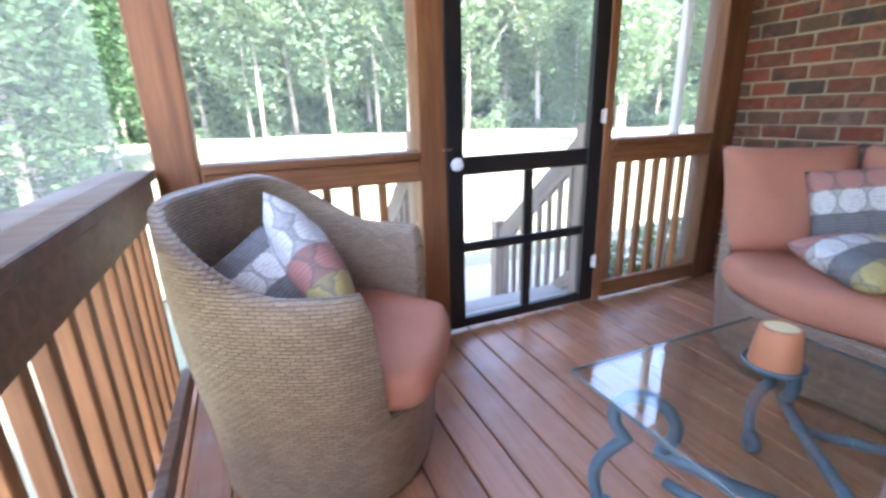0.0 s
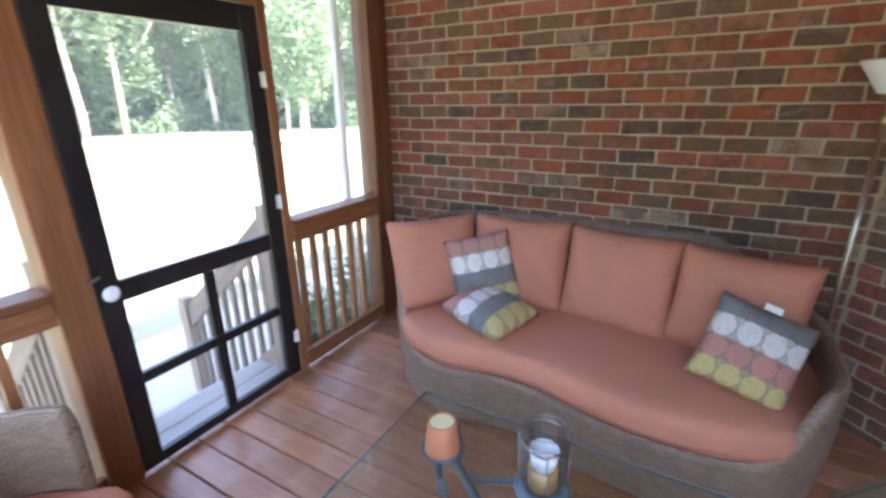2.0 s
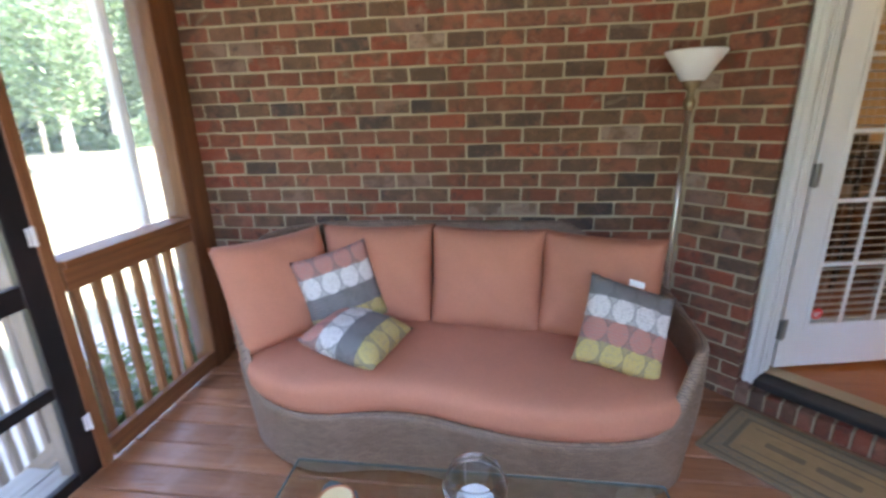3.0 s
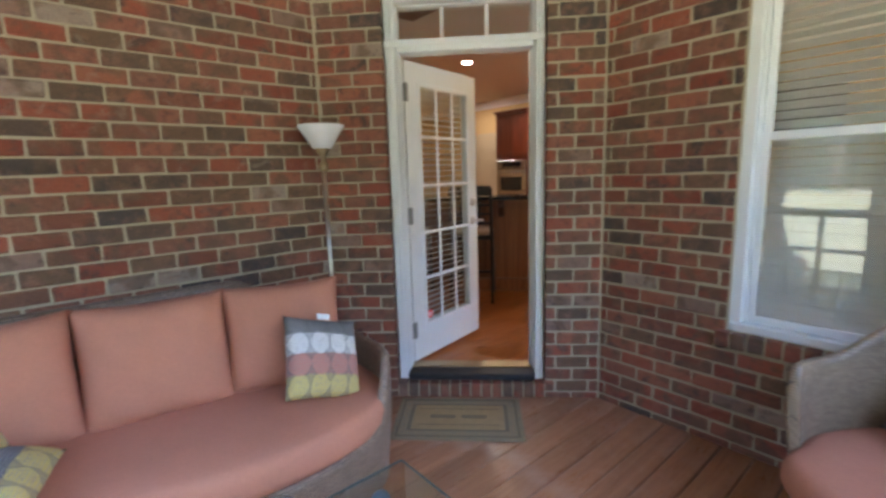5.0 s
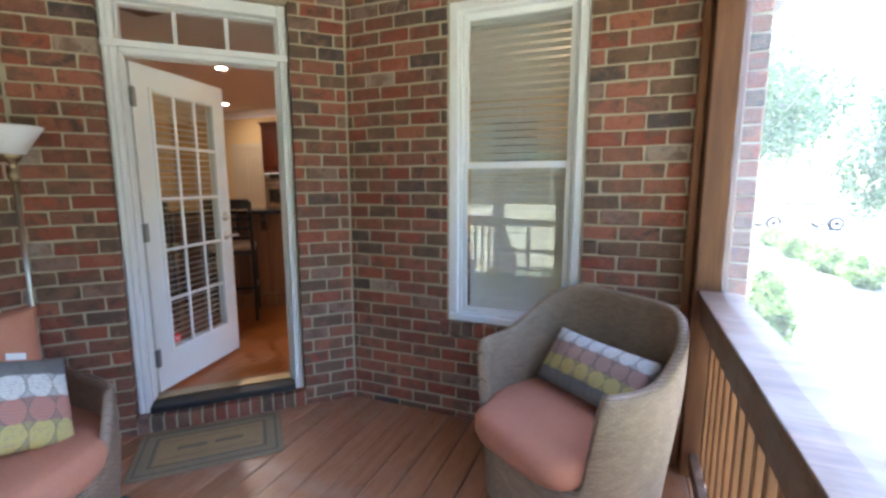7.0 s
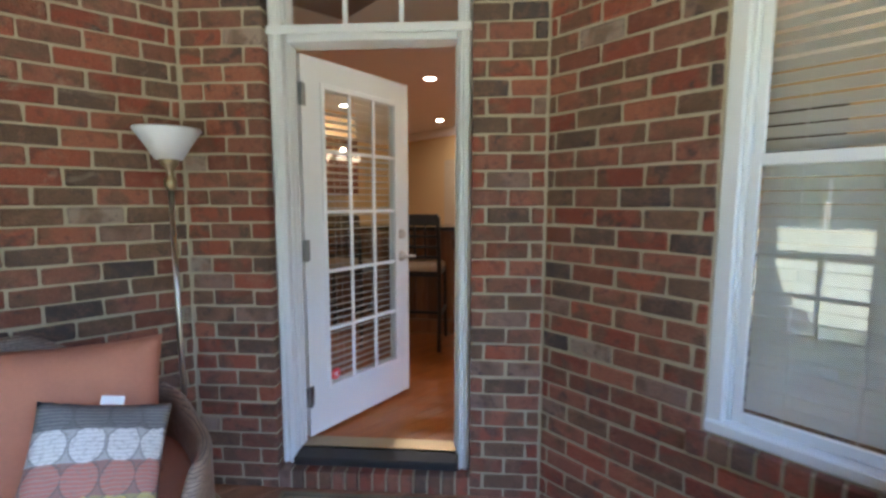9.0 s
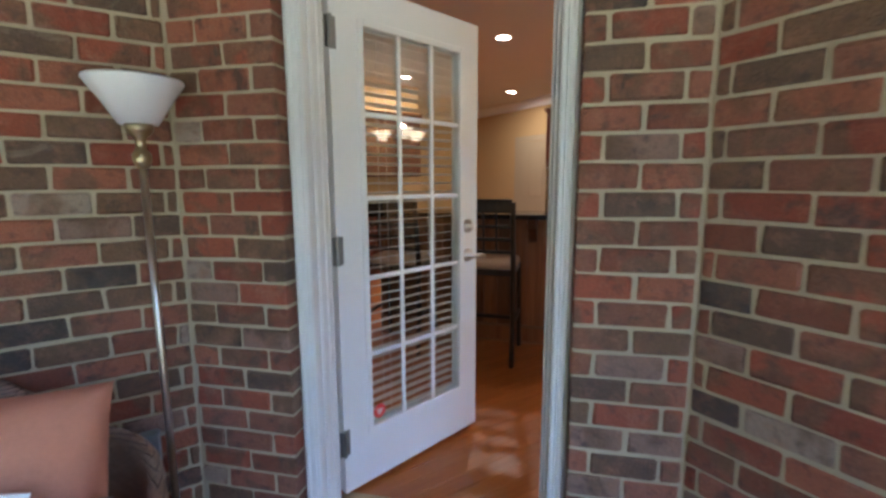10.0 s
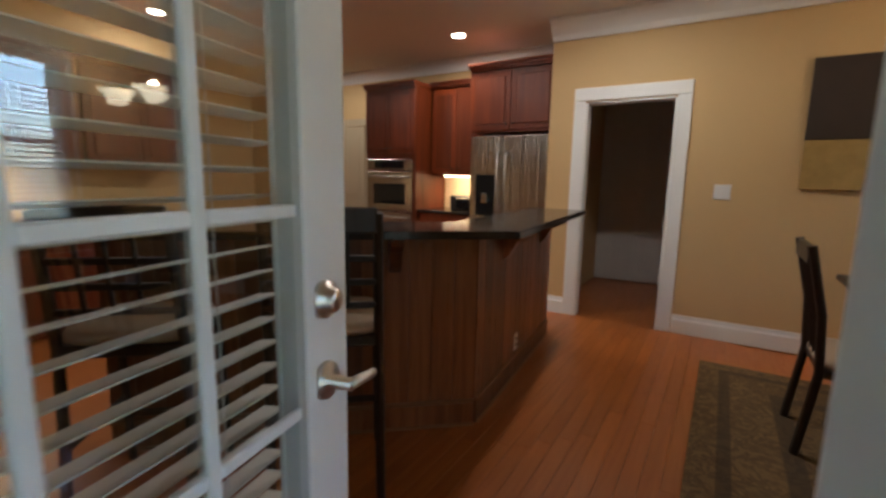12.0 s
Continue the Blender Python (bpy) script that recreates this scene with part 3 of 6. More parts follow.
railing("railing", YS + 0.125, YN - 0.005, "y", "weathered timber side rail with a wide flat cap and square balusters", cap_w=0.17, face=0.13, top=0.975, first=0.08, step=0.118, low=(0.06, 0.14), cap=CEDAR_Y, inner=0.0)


def screen_panel(name, lo, hi):
    return structure(name, box(lo, hi), SCREEN, "fine grey insect screen stretched in its frame", "screen")


screen_panel("screen_1", (0.037, YN + 0.066, 0.14), (0.953, YN + 0.068, 2.358))
screen_panel("screen_2", (2.102, YN + 0.066, 0.14), (2.893, YN + 0.068, 2.358))
screen_panel("screen_3", (XW - 0.075, YS + 0.13, 0.15), (XW - 0.073, YN - 0.005, 2.358))
structure("trim", box((1.092, YN + 0.01, 2.07), (2.038, YN + 0.12, 2.358)), CEDAR_X, "stained timber infill over the screen door", "trim")


def screen_door():
    d = tagged(thing("door_1", "black wooden screen door with a white knob, closed", "screen door", Matrix.Translation((1.094, YN + 0.004, 0))), kind="structure")
    w, t = 0.942, 0.035
    for nm, lo, hi in (("stile", (0, 0, 0.02), (0.086, t, 2.065)), ("stile", (w - 0.098, 0, 0.02), (w, t, 2.065)),
                       ("top_rail", (0.087, 0.001, 1.945), (w - 0.099, t - 0.001, 2.064)), ("middle_rail", (0.087, 0.001, 0.845), (w - 0.099, t - 0.001, 0.935)),
                       ("bottom_rail", (0.087, 0.001, 0.021), (w - 0.099, t - 0.001, 0.075)), ("cross_bar", (0.087, 0.003, 0.445), (w - 0.099, t - 0.003, 0.495)),
                       ("mullion", (0.445, 0.004, 0.076), (0.495, t - 0.004, 0.444)), ("mullion", (0.445, 0.004, 0.496), (0.495, t - 0.004, 0.844))):
        part(nm, box(lo, hi, 0.003), BLACKPAINT, d)
    part("screen", box((0.088, 0.026, 0.076), (w - 0.1, 0.0275, 1.944)), SCREEN, d)
    knob = part("knob", revolve([(0.0, -0.05), (0.018, -0.05), (0.030, -0.043), (0.033, -0.034), (0.028, -0.024), (0.012, -0.016), (0.011, 0.0)], 20, None, Matrix.Rotation(radians(-90), 4, "X")), WHITEPLASTIC, d, "white round door knob", pose(0.035, 0.0, 0.905), True)
    part("latch", tube([(0.02, -0.002, 0.975), (0.0, -0.02, 0.975), (-0.03, -0.026, 0.976)], 0.005), NICKEL, d)
    for z in (0.268, 1.10, 1.73):
        h = part("hinge", box((w - 0.028, -0.006, z - 0.036), (w + 0.004, -0.0005, z + 0.036), 0.002), WHITEPLASTIC, d, "white metal hinge")
        part("pin", revolve([(0.005, -0.04), (0.006, -0.036), (0.006, 0.036), (0.005, 0.04)], 10, None), WHITEPLASTIC, h, "", pose(w - 0.002, -0.008, z))
    return d


screen_door()


# window with blinds
def window():
    w = tagged(thing("window_1", "white double-hung window with closed slat blinds behind the glass", "window", M_S @ Matrix.Translation((W0, 0.0, WZ0))), kind="structure")
    W, H = W1 - W0, WZ1 - WZ0
    f = 0.055
    for nm, lo, hi in (("window_frame", (0, 0.02, 0), (f, 0.14, H)), ("window_frame", (W - f, 0.02, 0), (W, 0.14, H)),
                       ("window_frame", (f + 0.001, 0.022, H - f), (W - f - 0.001, 0.138, H)), ("window_sill", (0.002, 0.005, 0.001), (W - 0.002, 0.137, 0.045))):
        part(nm, box(lo, hi, 0.006), WHITEPAINT, w)
    for nm, lo, hi in (("casing_bead", (f, 0.045, 0.046), (f + 0.016, 0.12, H - f - 0.001)), ("casing_bead", (W - f - 0.016, 0.045, 0.046), (W - f, 0.12, H - f - 0.001))):
        part(nm, box(lo, hi, 0.004), WHITEPAINT, w)
    mid = 1.585 - WZ0
    a, b = f + 0.018, W - f - 0.018
    for nm, z0, z1, y in (("upper_sash", mid - 0.02, H - f - 0.003, 0.075), ("lower_sash", 0.048, mid + 0.02, 0.052)):
        bm = bmesh.new()
        r = 0.03
        for lo, hi in (((a, y, z0), (a + r, y + 0.022, z1)), ((b - r, y, z0), (b, y + 0.022, z1)), ((a + r, y, z0), (b - r, y + 0.022, z0 + 0.038)), ((a + r, y, z1 - 0.038), (b - r, y + 0.022, z1))):
            add_box(bm, lo, hi, 0.002)
        s = part(nm, bm, WHITEPAINT, w)
        p = part("pane", box((a + r, y + 0.008, z0 + 0.038), (b - r, y + 0.012, z1 - 0.038)), GLASS, s)
        p.visible_shadow = False
    blind = part("blind", box((f + 0.02, 0.16, H - 0.1), (W - f - 0.02, 0.2, H - 0.05), 0.004), BLINDSLAT, w, "white wooden slat blind, lowered and closed")
    slat = mesh_of(box((-(W - 0.16) / 2, -0.0015, -0.024), ((W - 0.16) / 2, 0.0015, 0.024)), "slat", BLINDSLAT)
    z = 0.08
    while z < H - 0.1:
        o = new("slat", slat)
        o.parent = blind
        o.matrix_basis = pose(W / 2, 0.185, z, -36 + random.uniform(-1.5, 1.5), 0, random.uniform(-0.2, 0.2))
        z += 0.044
    for s in (0.25, 0.5, 0.75):
        part("ladder_tape", tube([(W * s, 0.168, 0.05), (W * s, 0.168, H - 0.1)], 0.002, 6), BLINDSLAT, blind)


window()


# house door and its casing
EDGEGLINT = plain("ground_glass_edge", (0.13, 0.17, 0.165), 0.12, 0, 0.05, 8, 0.0)
HINGE = plain("hinge_metal", (0.27, 0.27, 0.26), 0.4, 0.9, 0.2)


def door_casing():
    c = tagged(thing("door_frame", "white painted door frame with a three-pane transom and dark threshold", "door frame", DOOR_M), kind="structure")
    o0, o1 = 0.482, 1.298
    head = 2.195
    for nm, lo, hi in (("casing", (D0 + 0.004, 0.06, 0.099), (o0 - 0.012, 0.13, DOOR_TOP - 0.002)), ("casing", (o1 + 0.012, 0.06, 0.099), (D1 - 0.004, 0.13, DOOR_TOP - 0.002)),
                       ("casing", (o0 - 0.011, 0.063, DOOR_TOP - 0.072), (o1 + 0.011, 0.128, DOOR_TOP - 0.003)),
                       ("jamb", (o0 - 0.011, 0.105, 0.145), (o0, 0.196, DOOR_TOP - 0.074)), ("jamb", (o1, 0.105, 0.145), (o1 + 0.011, 0.32, DOOR_TOP - 0.074)),
                       ("transom_bar", (o0, 0.092, head), (o1, 0.22, head + 0.065)), ("transom_head", (o0, 0.11, DOOR_TOP - 0.085), (o1, 0.2, DOOR_TOP - 0.075)),
                       ("stop", (o0 + 0.0005, 0.15, 0.15), (o0 + 0.004, 0.19, head)), ("stop", (o1 - 0.012, 0.17, 0.15), (o1, 0.205, head))):
        part(nm, box(lo, hi, 0.005), WHITEPAINT, c)
    for s in (D0 + 0.022, D0 + 0.05, D1 - 0.022, D1 - 0.05):
        part("casing_bead", box((s - 0.009, 0.051, 0.1), (s + 0.009, 0.0595, DOOR_TOP - 0.01), 0.004), WHITEPAINT, c)
    part("drip_cap", box((D0 + 0.004, 0.040, head + 0.02), (D1 - 0.004, 0.0505, head + 0.06), 0.004), WHITEPAINT, c)
    z0, z1 = head + 0.066, DOOR_TOP - 0.086
    p = part("pane", box((o0 + 0.001, 0.165, z0), (o1 - 0.001, 0.17, z1)), GLASS, c)
    p.visible_shadow = False
    for s in (o0 + (o1 - o0) / 3, o0 + 2 * (o1 - o0) / 3):
        part("muntin", box((s - 0.011, 0.145, z0), (s + 0.011, 0.164, z1), 0.003), WHITEPAINT, c)
    part("threshold", box((o0 - 0.012, 0.03, 0.1), (o1 + 0.012, 0.25, 0.142), 0.008), RUBBER, c, "dark worn metal threshold")
    part("threshold_strip", box((o0, 0.14, 0.1425), (o1, 0.24, 0.15), 0.002), BRASS, c)
    for z in (1.085, 1.23):
        part("strike_plate", box((o1 - 0.0015, 0.218, z - 0.026), (o1 - 0.0005, 0.238, z + 0.026)), HINGE, c)
    part("weatherstrip", box((o1 - 0.010, 0.2055, 0.15), (o1 - 0.0004, 0.213, head)), RUBBER, c)


door_casing()


def house_door():
    hinge = DOOR_M @ Vector((0.499, 0.214, 0.155))
    ang = math.degrees(math.atan2(-0.978, 0.206))
    d = tagged(thing("door_2", "white half-glazed house door with fifteen panes and blinds, standing open", "door", Matrix.Translation(hinge) @ Matrix.Rotation(radians(ang), 4, "Z")), kind="structure")
    w, h, t = 0.815, 2.03, 0.044
    g0, g1, gz0, gz1 = 0.138, 0.69, 0.245, 1.885
    bm = bmesh.new()
    for lo, hi in (((0, 0, 0), (g0, t, h)), ((g1, 0, 0), (w, t, h)), ((g0, 0, 0), (g1, t, gz0)), ((g0, 0, gz1), (g1, t, h))):
        add_box(bm, lo, hi)
    bmesh.ops.remove_doubles(bm, verts=bm.verts, dist=0.0005)
    part("leaf", bm, WHITEPAINT, d)
    for y in (-0.009, t):
        bm = bmesh.new()
        m = 0.022
        for lo, hi in (((g0 - m, y, gz0 - m), (g0 + 0.006, y + 0.009, gz1 + m)), ((g1 - 0.006, y, gz0 - m), (g1 + m, y + 0.009, gz1 + m)), ((g0 + 0.006, y, gz0 - m), (g1 - 0.006, y + 0.009, gz0 + 0.006)), ((g0 + 0.006, y, gz1 - 0.006), (g1 - 0.006, y + 0.009, gz1 + m))):
            add_box(bm, lo, hi, 0.003)
        part("glazing_bead", bm, WHITEPAINT, d)
    for i in range(3):
        for j in range(5):
            a = g0 + (g1 - g0) * i / 3
            z = gz0 + (gz1 - gz0) * j / 5
            p = part("pane", box((a + 0.006, 0.010, z + 0.006), (a + (g1 - g0) / 3 - 0.006, 0.014, z + (gz1 - gz0) / 5 - 0.006)), GLASS, d)
            p.visible_shadow = False
    for i in (1, 2):
        a = g0 + (g1 - g0) * i / 3
        part("muntin", box((a - 0.010, -0.003, gz0), (a + 0.010, 0.0095, gz1), 0.003), WHITEPAINT, d)
    for j in (1, 2, 3, 4):
        z = gz0 + (gz1 - gz0) * j / 5
        for i in range(3):
            a = g0 + (g1 - g0) * i / 3
            part("muntin", box((a + 0.0105, -0.0025, z - 0.010), (a + (g1 - g0) / 3 - 0.0105, 0.0092, z + 0.010), 0.003), WHITEPAINT, d)
    blind = part("blind", box((g0 - 0.02, t + 0.012, gz1 + 0.01), (g1 + 0.02, t + 0.055, gz1 + 0.06), 0.004), BLINDSLAT, d, "white slat blind on the door, slats half open")
    slat = mesh_of(box((-(g1 - g0 + 0.03) / 2, -0.021, -0.0012), ((g1 - g0 + 0.03) / 2, 0.021, 0.0012)), "slat", BLINDSLAT)
    z = gz0 - 0.01
    while z < gz1 + 0.0:
        o = new("slat", slat)
        o.parent = blind
        o.matrix_basis = pose((g0 + g1) / 2, t + 0.034, z, -9 + random.uniform(-1.5, 1.5), 0, 0)
        z += 0.0405
    for s in (0.2, 0.28, 0.72, 0.8):
        part("ladder_cord", tube([(g0 + (g1 - g0) * s, t + 0.014, gz0 - 0.02), (g0 + (g1 - g0) * s, t + 0.014, gz1)], 0.0012, 5), BLINDSLAT, blind)
    for z in (0.228, 1.03, 1.83):
        hg = part("hinge", box((-0.022, -0.0045, z - 0.055), (0.026, -0.0005, z + 0.055), 0.001), HINGE, d, "satin nickel butt hinge")
        part("pin", revolve([(0.007, -0.058), (0.009, -0.054), (0.009, 0.054), (0.007, 0.058)], 10), HINGE, hg, "", pose(-0.002, -0.010, z))
    rx = Matrix.Rotation(radians(90), 4, "X")
    part("deadbolt", revolve([(0.0, 0.03), (0.014, 0.03), (0.02, 0.026), (0.022, 0.012), (0.032, 0.010), (0.033, 0.0)], 24, None, rx), NICKEL, d, "round satin nickel deadbolt", pose(w - 0.07, 0.0, 1.075), True)
    k = part("lever_handle", revolve([(0.0, 0.055), (0.011, 0.055), (0.012, 0.012), (0.032, 0.010), (0.034, 0.0)], 24, None, rx), NICKEL, d, "satin nickel lever handle", pose(w - 0.07, 0.0, 0.93), True)
    part("lever", tube([(0, -0.05, 0), (0.022, -0.058, 0.002), (0.048, -0.062, 0.0), (0.072, -0.056, -0.006)], 0.0105, 10, None, 0.0075), NICKEL, k, "", None, True)
    st = part("sticker", revolve([(0.032, 0.0), (0.032, 0.0008)], 24, None, rx), REDTAG, d, "round red sticker on the lowest pane", pose(g0 + 0.05, 0.009, gz0 + 0.055))
    for i, z in enumerate((0.006, -0.004, -0.013)):
        part("print_bar", box((-0.016 + i * 0.003, -0.0016, z - 0.0025), (0.016 - i * 0.003, -0.0010, z + 0.0025)), TAG, st)


house_door()


# ---- porch furniture ----
def superell(a, b, th, n=3.0):
    c, s = math.cos(th), math.sin(th)
    k = (abs(c) ** n + abs(s) ** n) ** (-1 / n)
    return a * k * s, b * k * c


def smoothstep(a, b, x):
    t = min(1.0, max(0.0, (x - a) / (b - a)))
    return t * t * (3 - 2 * t)


def shell(outline, top, z0, flare, thick, seg, rows):
    """An upright woven wall round a plan outline; top(th) gives its height."""
    bm = bmesh.new()
    uv = bm.loops.layers.uv.new("UVMap")
    out, us = [], []
    u = 0.0
    prev = None
    for i in range(seg + 1):
        th = -math.pi + 2 * math.pi * i / seg
        x, y = outline(th)
        if prev:
            u += math.hypot(x - prev[0], y - prev[1])
        prev = (x, y)
        us.append(u)
        d = math.hypot(x, y)
        col_o, col_i = [], []
        h = top(th)
        for j in range(rows + 1):
            z = z0 + (h - z0) * j / rows
            k = flare(z)
            col_o.append(bm.verts.new((x * k, y * k, z)))
            ki = k * (d - thick) / d
            col_i.append(bm.verts.new((x * ki, y * ki, z)))
        k = flare(h)
        rim = [bm.verts.new((x * k * (d - thick * f) / d, y * k * (d - thick * f) / d, h + thick * 0.42 * math.sin(math.pi * f))) for f in (0.2, 0.5, 0.8)]
        out.append(col_o + rim + col_i[::-1])
    n = len(out[0])
    for i in range(seg):
        for j in range(n - 1):
            f = bm.faces.new((out[i][j], out[i + 1][j], out[i + 1][j + 1], out[i][j + 1]))
            f.smooth = True
            for lp, (uu, col) in zip(f.loops, ((us[i], out[i][j]), (us[i + 1], out[i + 1][j]), (us[i + 1], out[i + 1][j + 1]), (us[i], out[i][j + 1]))):
                lp[uv].uv = (uu, col.co.z if j < rows or j > rows + 3 else col.co.z + 0.011 * (j - rows))
    return bm


def pad(outline, z0, z1, seg=72, edge=0.045, crown=0.012):
    """A soft cushion with rounded edges over a plan outline."""
    bm = bmesh.new()
    rings = []
    prof = [(edge * 1.0, z0), (edge * 0.35, z0 + 0.012), (0.0, z0 + edge), (0.0, z1 - edge), (edge * 0.3, z1 - edge * 0.32), (edge * 1.0, z1), (edge * 2.6, z1 + crown * 0.6), (edge * 5.0, z1 + crown)]
    for inset, z in prof:
        ring = []
        for i in range(seg):
            th = 2 * math.pi * i / seg
            x, y = outline(th)
            d = math.hypot(x, y)
            ring.append(bm.verts.new((x * (d - inset) / d, y * (d - inset) / d, z)))
        rings.append(ring)
    for a, b in zip(rings, rings[1:]):
        for i in range(seg):
            bm.faces.new((a[i], a[(i + 1) % seg], b[(i + 1) % seg], b[i]))
    bm.faces.new(rings[0])
    c = bm.verts.new((0, 0, z1 + crown * 1.1))
    for i in range(seg):
        bm.faces.new((rings[-1][i], rings[-1][(i + 1) % seg], c))
    return bm


def pillow_mesh(w, h, t, sharp=2.6, n=22, seed=0):
    """A stuffed square cushion with pulled corners, in the local xz plane, facing -y."""
    bm = bmesh.new()
    uv = bm.loops.layers.uv.new("UVMap")
    rng = random.Random(seed)
    ph = [rng.uniform(0, 6.28) for _ in range(4)]

    def point(i, j, s):
        a, b = 2 * i / n - 1, 2 * j / n - 1
        pull = 1 - 0.06 * (1 - abs(b) ** 2) * abs(a) ** 2
        pull2 = 1 - 0.06 * (1 - abs(a) ** 2) * abs(b) ** 2
        x, z = a * w / 2 * pull, b * h / 2 * pull2
        d = max(0.0, (1 - abs(a) ** sharp) * (1 - abs(b) ** sharp)) ** 0.55
        wr = 0.05 * math.sin(5 * a + ph[0]) * math.sin(4 * b + ph[1]) + 0.03 * math.sin(9 * a + 7 * b + ph[2])
        return Vector((x, s * (t / 2 * d * (1 + wr) + 0.004), z))

    for s in (-1, 1):
        grid = [[bm.verts.new(point(i, j, s)) for j in range(n + 1)] for i in range(n + 1)]
        for i in range(n):
            for j in range(n):
                vs = [grid[i][j], grid[i + 1][j], grid[i + 1][j + 1], grid[i][j + 1]]
                f = bm.faces.new(vs)
                f.smooth = True
                for lp, (a, b) in zip(f.loops, ((i, j), (i + 1, j), (i + 1, j + 1), (i, j + 1))):
                    lp[uv].uv = (a / n, b / n)
    bmesh.ops.remove_doubles(bm, verts=bm.verts, dist=0.0085)
    return bm


def throw_pillow(label, m, material, w=0.43, h=0.43, t=0.15, seed=0):
    return tagged(part("throw_pillow", pillow_mesh(w, h, t, seed=seed), material, None, "", m, True), label, "pillow")


def tub_chair(m, label):
    c = thing("armchair", label, "armchair", m, "wicker tub chairs")
    A, B = 0.425, 0.43

    def outline(th):
        x, y = superell(A, B, th, 2.7)
        return x, y * (0.88 if y < 0 else 1.0)

    def top(th):
        t = abs(math.degrees(th))
        return 0.30 + 0.41 * smoothstep(43, 52, t) + 0.22 * smoothstep(75, 150, t)

    def flare(z):
        return 0.86 + 0.14 * smoothstep(0.0, 0.75, z)

    part("shell", shell(outline, top, 0.02, flare, 0.045, 144, 16), WICKER, c, "tan woven wicker shell")

    def seat(th):
        x, y = superell(A - 0.055, B - 0.05, th, 2.7)
        y *= 0.86 if y < 0 else 1.0
        t = abs(math.degrees(math.atan2(x, y)))
        k = 1 + 0.15 * (1 - smoothstep(30, 48, t))
        return x * k, y * k

    part("seat_cushion", pad(seat, 0.315, 0.455), CORAL, c, "thick coral canvas seat cushion", None, True)
    part("seat_deck", pad(lambda th: superell(A - 0.08, B - 0.11, th, 2.7), 0.22, 0.31, 48, 0.01, 0.0), WICKER_IN, c)
    for x, y in ((-0.24, 0.24), (0.24, 0.24), (-0.24, -0.24), (0.24, -0.24)):
        part("foot", revolve([(0.018, 0.0), (0.02, 0.004), (0.02, 0.05)], 12), DARKMETAL, c, "", pose(x, y, 0))
    return c


CH1 = pose(0.375, 1.56, 0, 0, 0, -121)
CH2 = pose(0.40, -1.36, 0, 0, 0, -33.7)
tub_chair(CH1, "tan wicker tub armchair with coral cushion beside the screen door")
tub_chair(CH2, "tan wicker tub armchair with coral cushion below the window")
throw_pillow("square oval-print throw pillow propped in the wicker armchair", CH1 @ pose(0.10, -0.13, 0.60, 48, 18, -16), PILLOW_E, 0.42, 0.40, seed=3)
throw_pillow("square oval-print throw pillow lying across the wicker armchair", CH1 @ pose(-0.02, -0.02, 0.665, 30, -34, 18), PILLOW_D, 0.42, 0.43, 0.17, seed=4)
throw_pillow("long oval-print lumbar pillow in the wicker armchair", CH2 @ pose(-0.01, -0.11, 0.605, 36, 0, -4), PILLOW_C, 0.60, 0.30, 0.14, seed=5)


def sofa():
    cx, cy = 2.56, 0.53
    s = thing("sofa", "curved brown wicker sofa with coral canvas cushions along the brick wall", "sofa", pose(cx, cy, 0))
    A, B = 1.06, 0.555

    def outline(th, inset=0.0):
        # local x is towards the wall, y along it
        y, x = superell(A - inset, B - inset, th, 3.4)
        if x < 0:
            x += 0.13 * math.exp(-((y - 0.22) / 0.40) ** 2) * smoothstep(0.0, 0.3, -x)
            x += 0.10 * smoothstep(0.5, 1.0, y) * smoothstep(0.0, 0.3, -x)
        return x, y

    def top(th):
        x, y = outline(th)
        mid = 0.30 + 0.60 * smoothstep(-0.32, 0.2, x)
        arm = 0.30 + 0.30 * smoothstep(-0.50, -0.34, x) + 0.07 * smoothstep(-0.05, 0.5, x)
        high = 0.30 + 0.58 * smoothstep(-0.40, -0.1, x)
        k = smoothstep(0.0, 1.0, (-0.55 - y) / 0.4)
        g = smoothstep(0.0, 1.0, (y - 0.6) / 0.3)
        return (mid * (1 - k) + arm * k) * (1 - g) + max(mid, high) * g

    part("shell", shell(lambda th: outline(th), top, 0.02, lambda z: 0.97 + 0.03 * smoothstep(0, 0.4, z), 0.045, 200, 14), WICKER_SOFA, s, "brown woven wicker body")
    part("seat_cushion", pad(lambda th: (outline(th, 0.012)[0] - 0.012, outline(th, 0.012)[1]), 0.312, 0.46, 160, 0.05, 0.01), CORAL, s, "one long curved coral seat cushion", None, True)
    part("seat_deck", pad(lambda th: outline(th, 0.06), 0.2, 0.305, 120, 0.01, 0.0), WICKER_IN, s)
    for nm, m, w, h in (("back_cushion", pose(0.0, 0.865, 0.695, -20, 0, -38), 0.57, 0.54), ("back_cushion", pose(0.235, 0.43, 0.69, -15, 0, -86), 0.60, 0.54),
                        ("back_cushion", pose(0.215, -0.14, 0.685, -15, 0, -97), 0.60, 0.54), ("back_cushion", pose(0.115, -0.675, 0.685, -16, 0, -107), 0.57, 0.53)):
        part(nm, pillow_mesh(w, h, 0.22, 4.2, 24, int(m.translation.y * 100)), CORAL, s, "square coral canvas back cushion", m, True)
    for x, y in ((-0.3, 0.85), (0.35, 0.85), (-0.3, -0.85), (0.35, -0.85)):
        part("foot", revolve([(0.02, 0.0), (0.022, 0.004), (0.022, 0.05)], 12), DARKMETAL, s, "", pose(x, y, 0))
    return s


sofa()
throw_pillow("square oval-print throw pillow standing against the sofa cushions", pose(2.585, 1.10, 0.69, -18, -10, -55), PILLOW_A, 0.38, 0.40, 0.15, seed=6)
